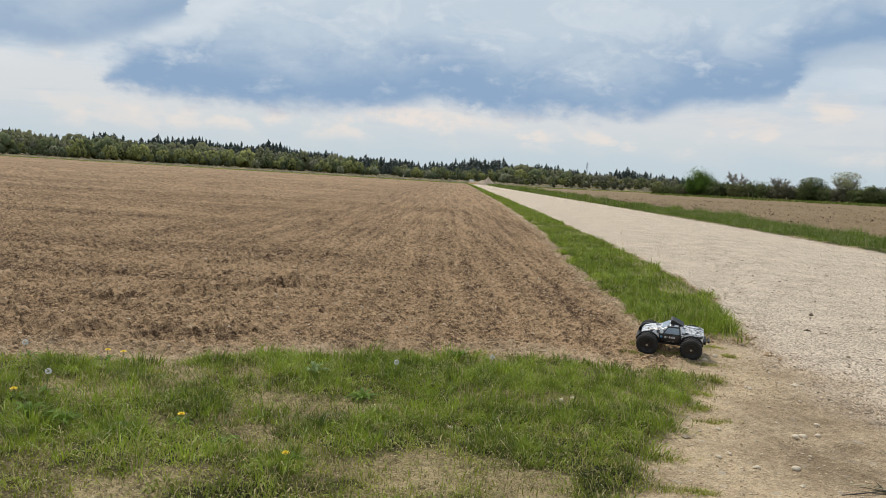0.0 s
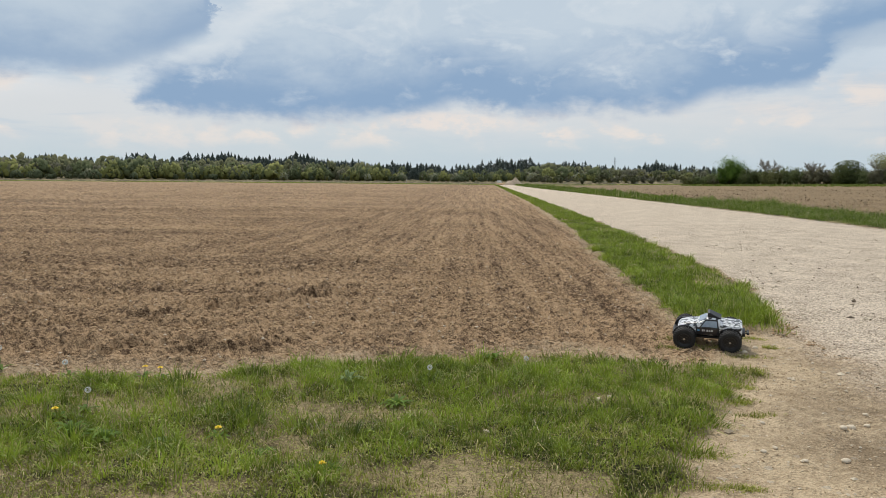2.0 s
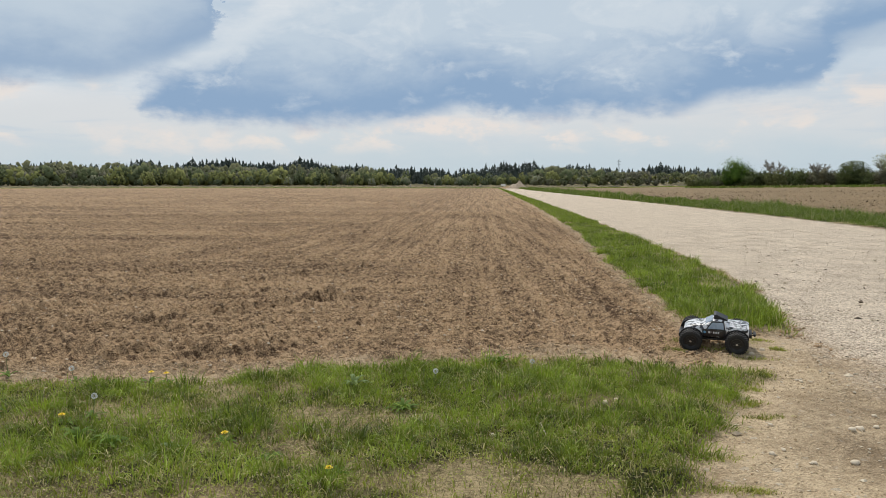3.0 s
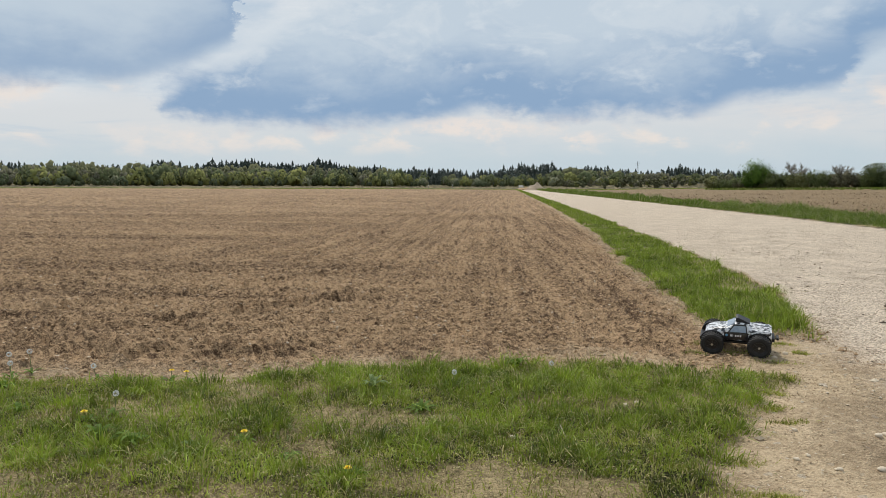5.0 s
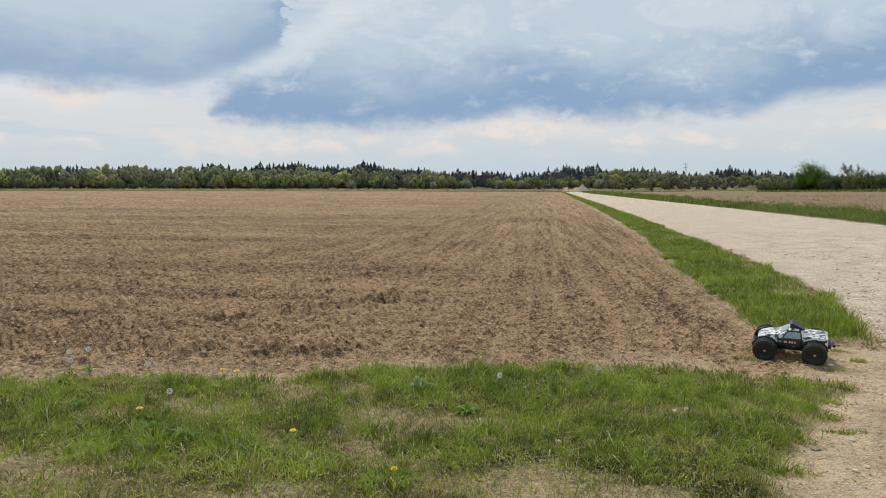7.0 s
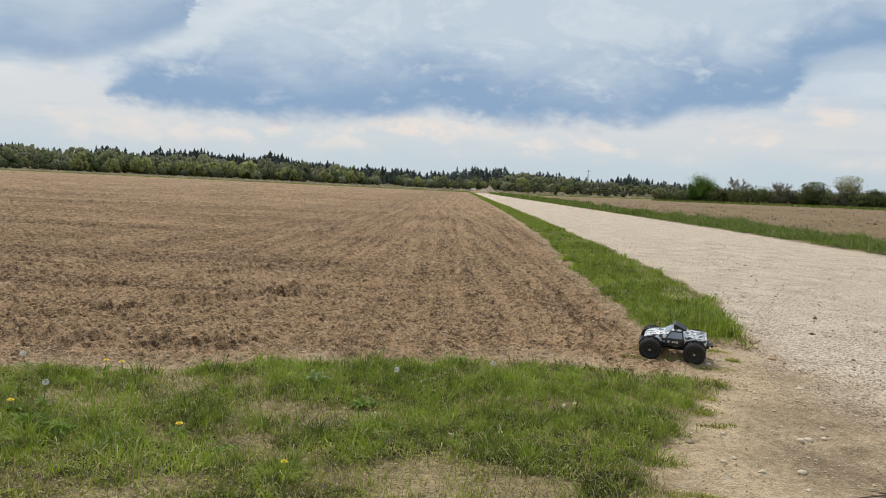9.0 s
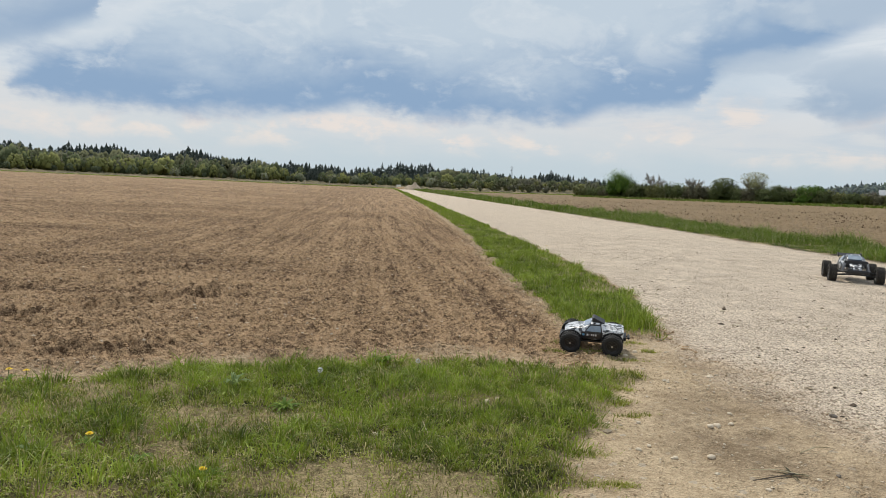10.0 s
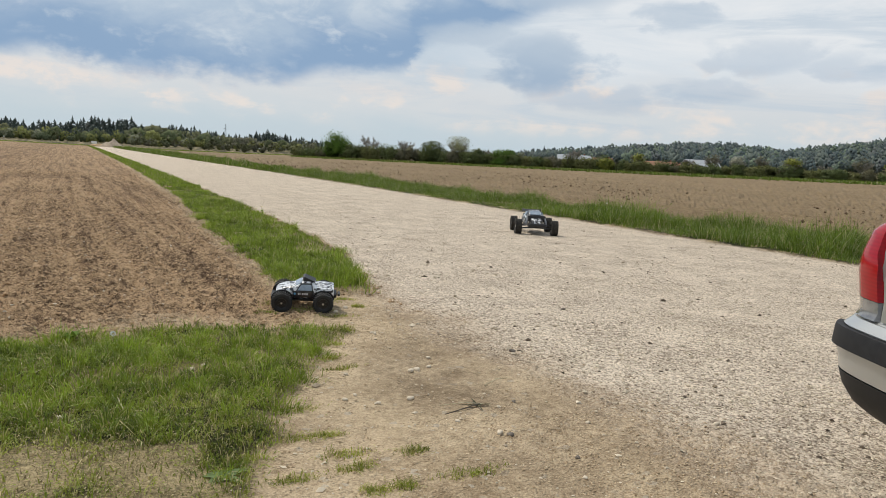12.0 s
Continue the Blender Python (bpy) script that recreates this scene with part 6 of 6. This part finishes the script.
for x in (0.98, 3.70):
    for sy in (1, -1):
        bm = bmesh.new()
        lathe(bm, [(0.20, -0.10), (0.29, -0.105), (0.315, -0.08), (0.318, 0), (0.315, 0.08), (0.29, 0.105), (0.20, 0.10), (0.19, 0), (0.20, -0.10)], 36, Matrix.Rotation(radians(90), 4, "X"))
        t = part("wheel", bm, RUBBER, car)
        t.location = (x, sy * 0.815, 0.318)
        bm = bmesh.new()
        lathe(bm, [(0.205, sy * -0.095), (0.19, sy * -0.08), (0.06, sy * -0.06), (0.001, sy * -0.06)], 30, Matrix.Rotation(radians(90), 4, "X"))
        for k in range(7):
            mm = Matrix.Rotation(2 * math.pi * k / 7, 4, "Y") @ Matrix.Translation((0, sy * 0.078, 0.12))
            vs = bmesh.ops.create_cube(bm, size=1.0)["verts"]
            bmesh.ops.transform(bm, matrix=mm @ Matrix.Diagonal((0.045, 0.03, 0.16, 1)), verts=vs)
        part("rim", bm, ALLOY, t)
        bm = bmesh.new()
        rings = []
        for q in range(17):
            a = math.pi * q / 16
            rings.append([(x + rr * math.cos(a), sy * yy, 0.33 + rr * math.sin(a)) for rr, yy in ((0.33, 0.80), (0.385, 0.80), (0.385, 0.908), (0.33, 0.908))])
        loft(bm, rings)
        part("wheel_arch", bm, TRIM, body)

# ---------------------------------------------------------------- weeds, flowers and litter on the bank
PETAL = surface("yellow_petals", (0.80, 0.55, 0.01), (0.95, 0.74, 0.03), 60, 0.6, bump=0)
FLUFF = surface("seed_fluff", (0.72, 0.72, 0.70), (0.88, 0.88, 0.86), 80, 0.9, bump=0, per=0.4)
WEED = leaf_material("weed_leaves", (0.06, 0.12, 0.015), (0.22, 0.33, 0.05))
PALE_WEED = leaf_material("pale_weed_leaves", (0.15, 0.22, 0.08), (0.30, 0.38, 0.17))
STRAW = surface("dry_straw", (0.36, 0.30, 0.18), (0.60, 0.53, 0.36), 30, 0.8)
STEM = surface("weed_stems", (0.10, 0.14, 0.04), (0.20, 0.22, 0.09), 30, 0.7)


def leaf_blade(bm, base, direction, length, width, arch, fold=0.25):
    """A long pointed leaf with a keel, arching outwards."""
    d = Vector((direction.x, direction.y, 0)).normalized()
    side = Vector((-d.y, d.x, 0))
    rows = []
    for k in range(6):
        t = k / 5
        c = base + d * (length * t * (0.75 + 0.25 * t)) + Vector((0, 0, length * arch * (t - 0.75 * t * t) * 2))
        w = width * math.sin(math.pi * min(0.97, 0.12 + 0.86 * t)) * 0.5
        rows.append([bm.verts.new(c - side * w + Vector((0, 0, fold * w))), bm.verts.new(c), bm.verts.new(c + side * w + Vector((0, 0, fold * w)))])
    for a, b in zip(rows, rows[1:]):
        bm.faces.new((a[0], a[1], b[1], b[0]))
        bm.faces.new((a[1], a[2], b[2], b[1]))


def rosette(x, y, n, length, width, arch, mat, label, name="dock_plant", category="weed"):
    ob = thing(name, pose(x, y, ground_at(x, y)), label, category, "weeds on the bank")
    for k in range(n):
        a = 2.4 * k + random.random() * 0.5
        bm = bmesh.new()
        leaf_blade(bm, Vector((0, 0, 0.0)), Vector((math.cos(a), math.sin(a), 0)), length * random.uniform(0.7, 1.15), width * random.uniform(0.8, 1.2), arch * random.uniform(0.6, 1.3))
        part("leaf", bm, mat, ob)
    return ob


for x, y, n, l, w, arch, mat, lab in ((-0.42, 3.77, 16, 0.10, 0.022, 0.6, WEED, "dark green plantain rosette in a bare patch"), (-1.72, 3.12, 14, 0.10, 0.022, 0.9, WEED, "broad-leaved green dock plant in the turf"),
        (-1.90, 3.16, 12, 0.09, 0.022, 0.9, WEED, "broad-leaved green dock plant among grass"), (-1.42, 3.10, 7, 0.06, 0.03, 0.7, PALE_WEED, "pale grey-green weed with rounded leaves"),
        (-0.75, 4.10, 9, 0.10, 0.025, 0.9, PALE_WEED, "light green thistle seedling in the grass"), (0.13, 4.75, 8, 0.11, 0.03, 0.9, WEED, "green weed at the field's edge"),
        (0.62, 2.55, 5, 0.09, 0.05, 0.2, PALE_WEED, "flat pale weed leaves on bare ground"), (-2.55, 3.5, 9, 0.08, 0.02, 0.9, WEED, "green dock leaves in the turf"),
        (-0.95, 3.05, 10, 0.07, 0.02, 0.6, WEED, "small green rosette in the turf"), (-2.9, 3.85, 8, 0.08, 0.028, 1.0, WEED, "green weed at the field's edge")):
    rosette(x, y, n, l, w, arch, mat, lab)


def dandelion(x, y, tall, head, label):
    ob = thing("dandelion", pose(x, y, ground_at(x, y)), label, "flower", "dandelions")
    lean = (random.uniform(-0.02, 0.02), random.uniform(-0.02, 0.02))
    part("stem", rod(bmesh.new(), (0, 0, 0), (lean[0], lean[1], tall), 0.0022, 0.0018, 5), STEM, ob)
    bm = bmesh.new()
    if head == "flower":
        for ring, (rr, up) in enumerate(((0.017, 0.002), (0.013, 0.006), (0.008, 0.009))):
            for k in range(14 - ring * 3):
                a = 2 * math.pi * k / (14 - ring * 3) + ring
                c, s = math.cos(a), math.sin(a)
                p = Vector((lean[0], lean[1], tall))
                vs = [bm.verts.new(p + Vector(q)) for q in ((0, 0, 0), (c * rr - s * 0.003, s * rr + c * 0.003, up), (c * rr * 1.1, s * rr * 1.1, up), (c * rr + s * 0.003, s * rr - c * 0.003, up))]
                bm.faces.new(vs)
        part("flower_head", bm, PETAL, ob, "bright yellow petals", shade=False)
    else:
        p = Vector((lean[0], lean[1], tall + 0.016))
        for k in range(90):
            d = Vector((random.gauss(0, 1), random.gauss(0, 1), random.gauss(0, 1))).normalized()
            e = d.orthogonal().normalized() * 0.0045
            f2 = d.cross(e)
            tip = p + d * 0.015
            for q in (e, f2):
                bm.faces.new([bm.verts.new(v) for v in (tip - q, tip + d * 0.002, tip + q, p + d * 0.012)])
        part("seed_head", bm, FLUFF, ob, "round white seed head", shade=False)
    for k in range(5):
        a = 1.3 * k + random.random()
        bm = bmesh.new()
        leaf_blade(bm, Vector((0, 0, 0)), Vector((math.cos(a), math.sin(a), 0)), 0.08, 0.02, 0.5)
        part("leaf", bm, WEED, ob)
    return ob


for x, y, t in ((-2.02, 4.14, 0.07), (-1.92, 4.17, 0.075), (-1.22, 3.22, 0.05), (-2.12, 3.42, 0.06), (-0.62, 2.86, 0.04), (3.6, 14.2, 0.1)):
    dandelion(x, y, t, "flower", "yellow dandelion flower on the grassy bank")
for x, y, t in ((-3.05, 4.12, 0.10), (-2.96, 4.2, 0.13), (-3.12, 4.22, 0.14), (-2.48, 4.12, 0.08), (-0.28, 4.2, 0.07), (-2.05, 3.55, 0.1), (0.36, 4.62, 0.06), (12.6, 13.6, 0.34), (12.9, 14.5, 0.36)):
    dandelion(x, y, t, "clock", "white dandelion seed head on a thin stem")
for x, y, a, l in ((0.33, 3.39, 100, 0.12), (-2.32, 3.0, 60, 0.22), (-0.1, 4.0, 30, 0.12), (-0.75, 3.35, 120, 0.14), (2.05, 2.95, 170, 0.28), (2.2, 3.25, 15, 0.2)):
    bm = bmesh.new()
    z = ground_at(x, y)
    c, s = math.cos(radians(a)), math.sin(radians(a))
    rod(bm, (0, 0, 0.01), (c * l * 0.5, s * l * 0.5, 0.03), 0.003, 0.0028, 5)
    rod(bm, (c * l * 0.5, s * l * 0.5, 0.03), (c * l, s * l, 0.045 if l < 0.2 else 0.02), 0.0028, 0.002, 5)
    ob = part("dry_stalk", bm, STRAW, None)
    ob.matrix_world = pose(x, y, z - 0.006)
    tagged(ob, "dry pale broken plant stalk on the ground", "stalk", "dry stalks")
# uprooted twig on the bare dirt
ob = thing("uprooted_weed", pose(1.97, 2.95, ground_at(1.97, 2.95)), "dried uprooted weed lying on bare dirt", "weed")
for k in range(7):
    a = k * 0.9
    bm = bmesh.new()
    leaf_blade(bm, Vector((0, 0, 0.008)), Vector((math.cos(a * 1.7), math.sin(a * 1.7), 0)), 0.04 + 0.012 * k, 0.011, 0.08)
    part("leaf", bm, leaf_material("wilted_leaf", (0.05, 0.052, 0.026), (0.12, 0.105, 0.06)) if k == 0 else bpy.data.materials["wilted_leaf"], ob)
part("stem", rod(bmesh.new(), (-0.22, -0.06, 0.008), (0.02, 0.01, 0.012), 0.003, 0.003, 5), BARK, ob)
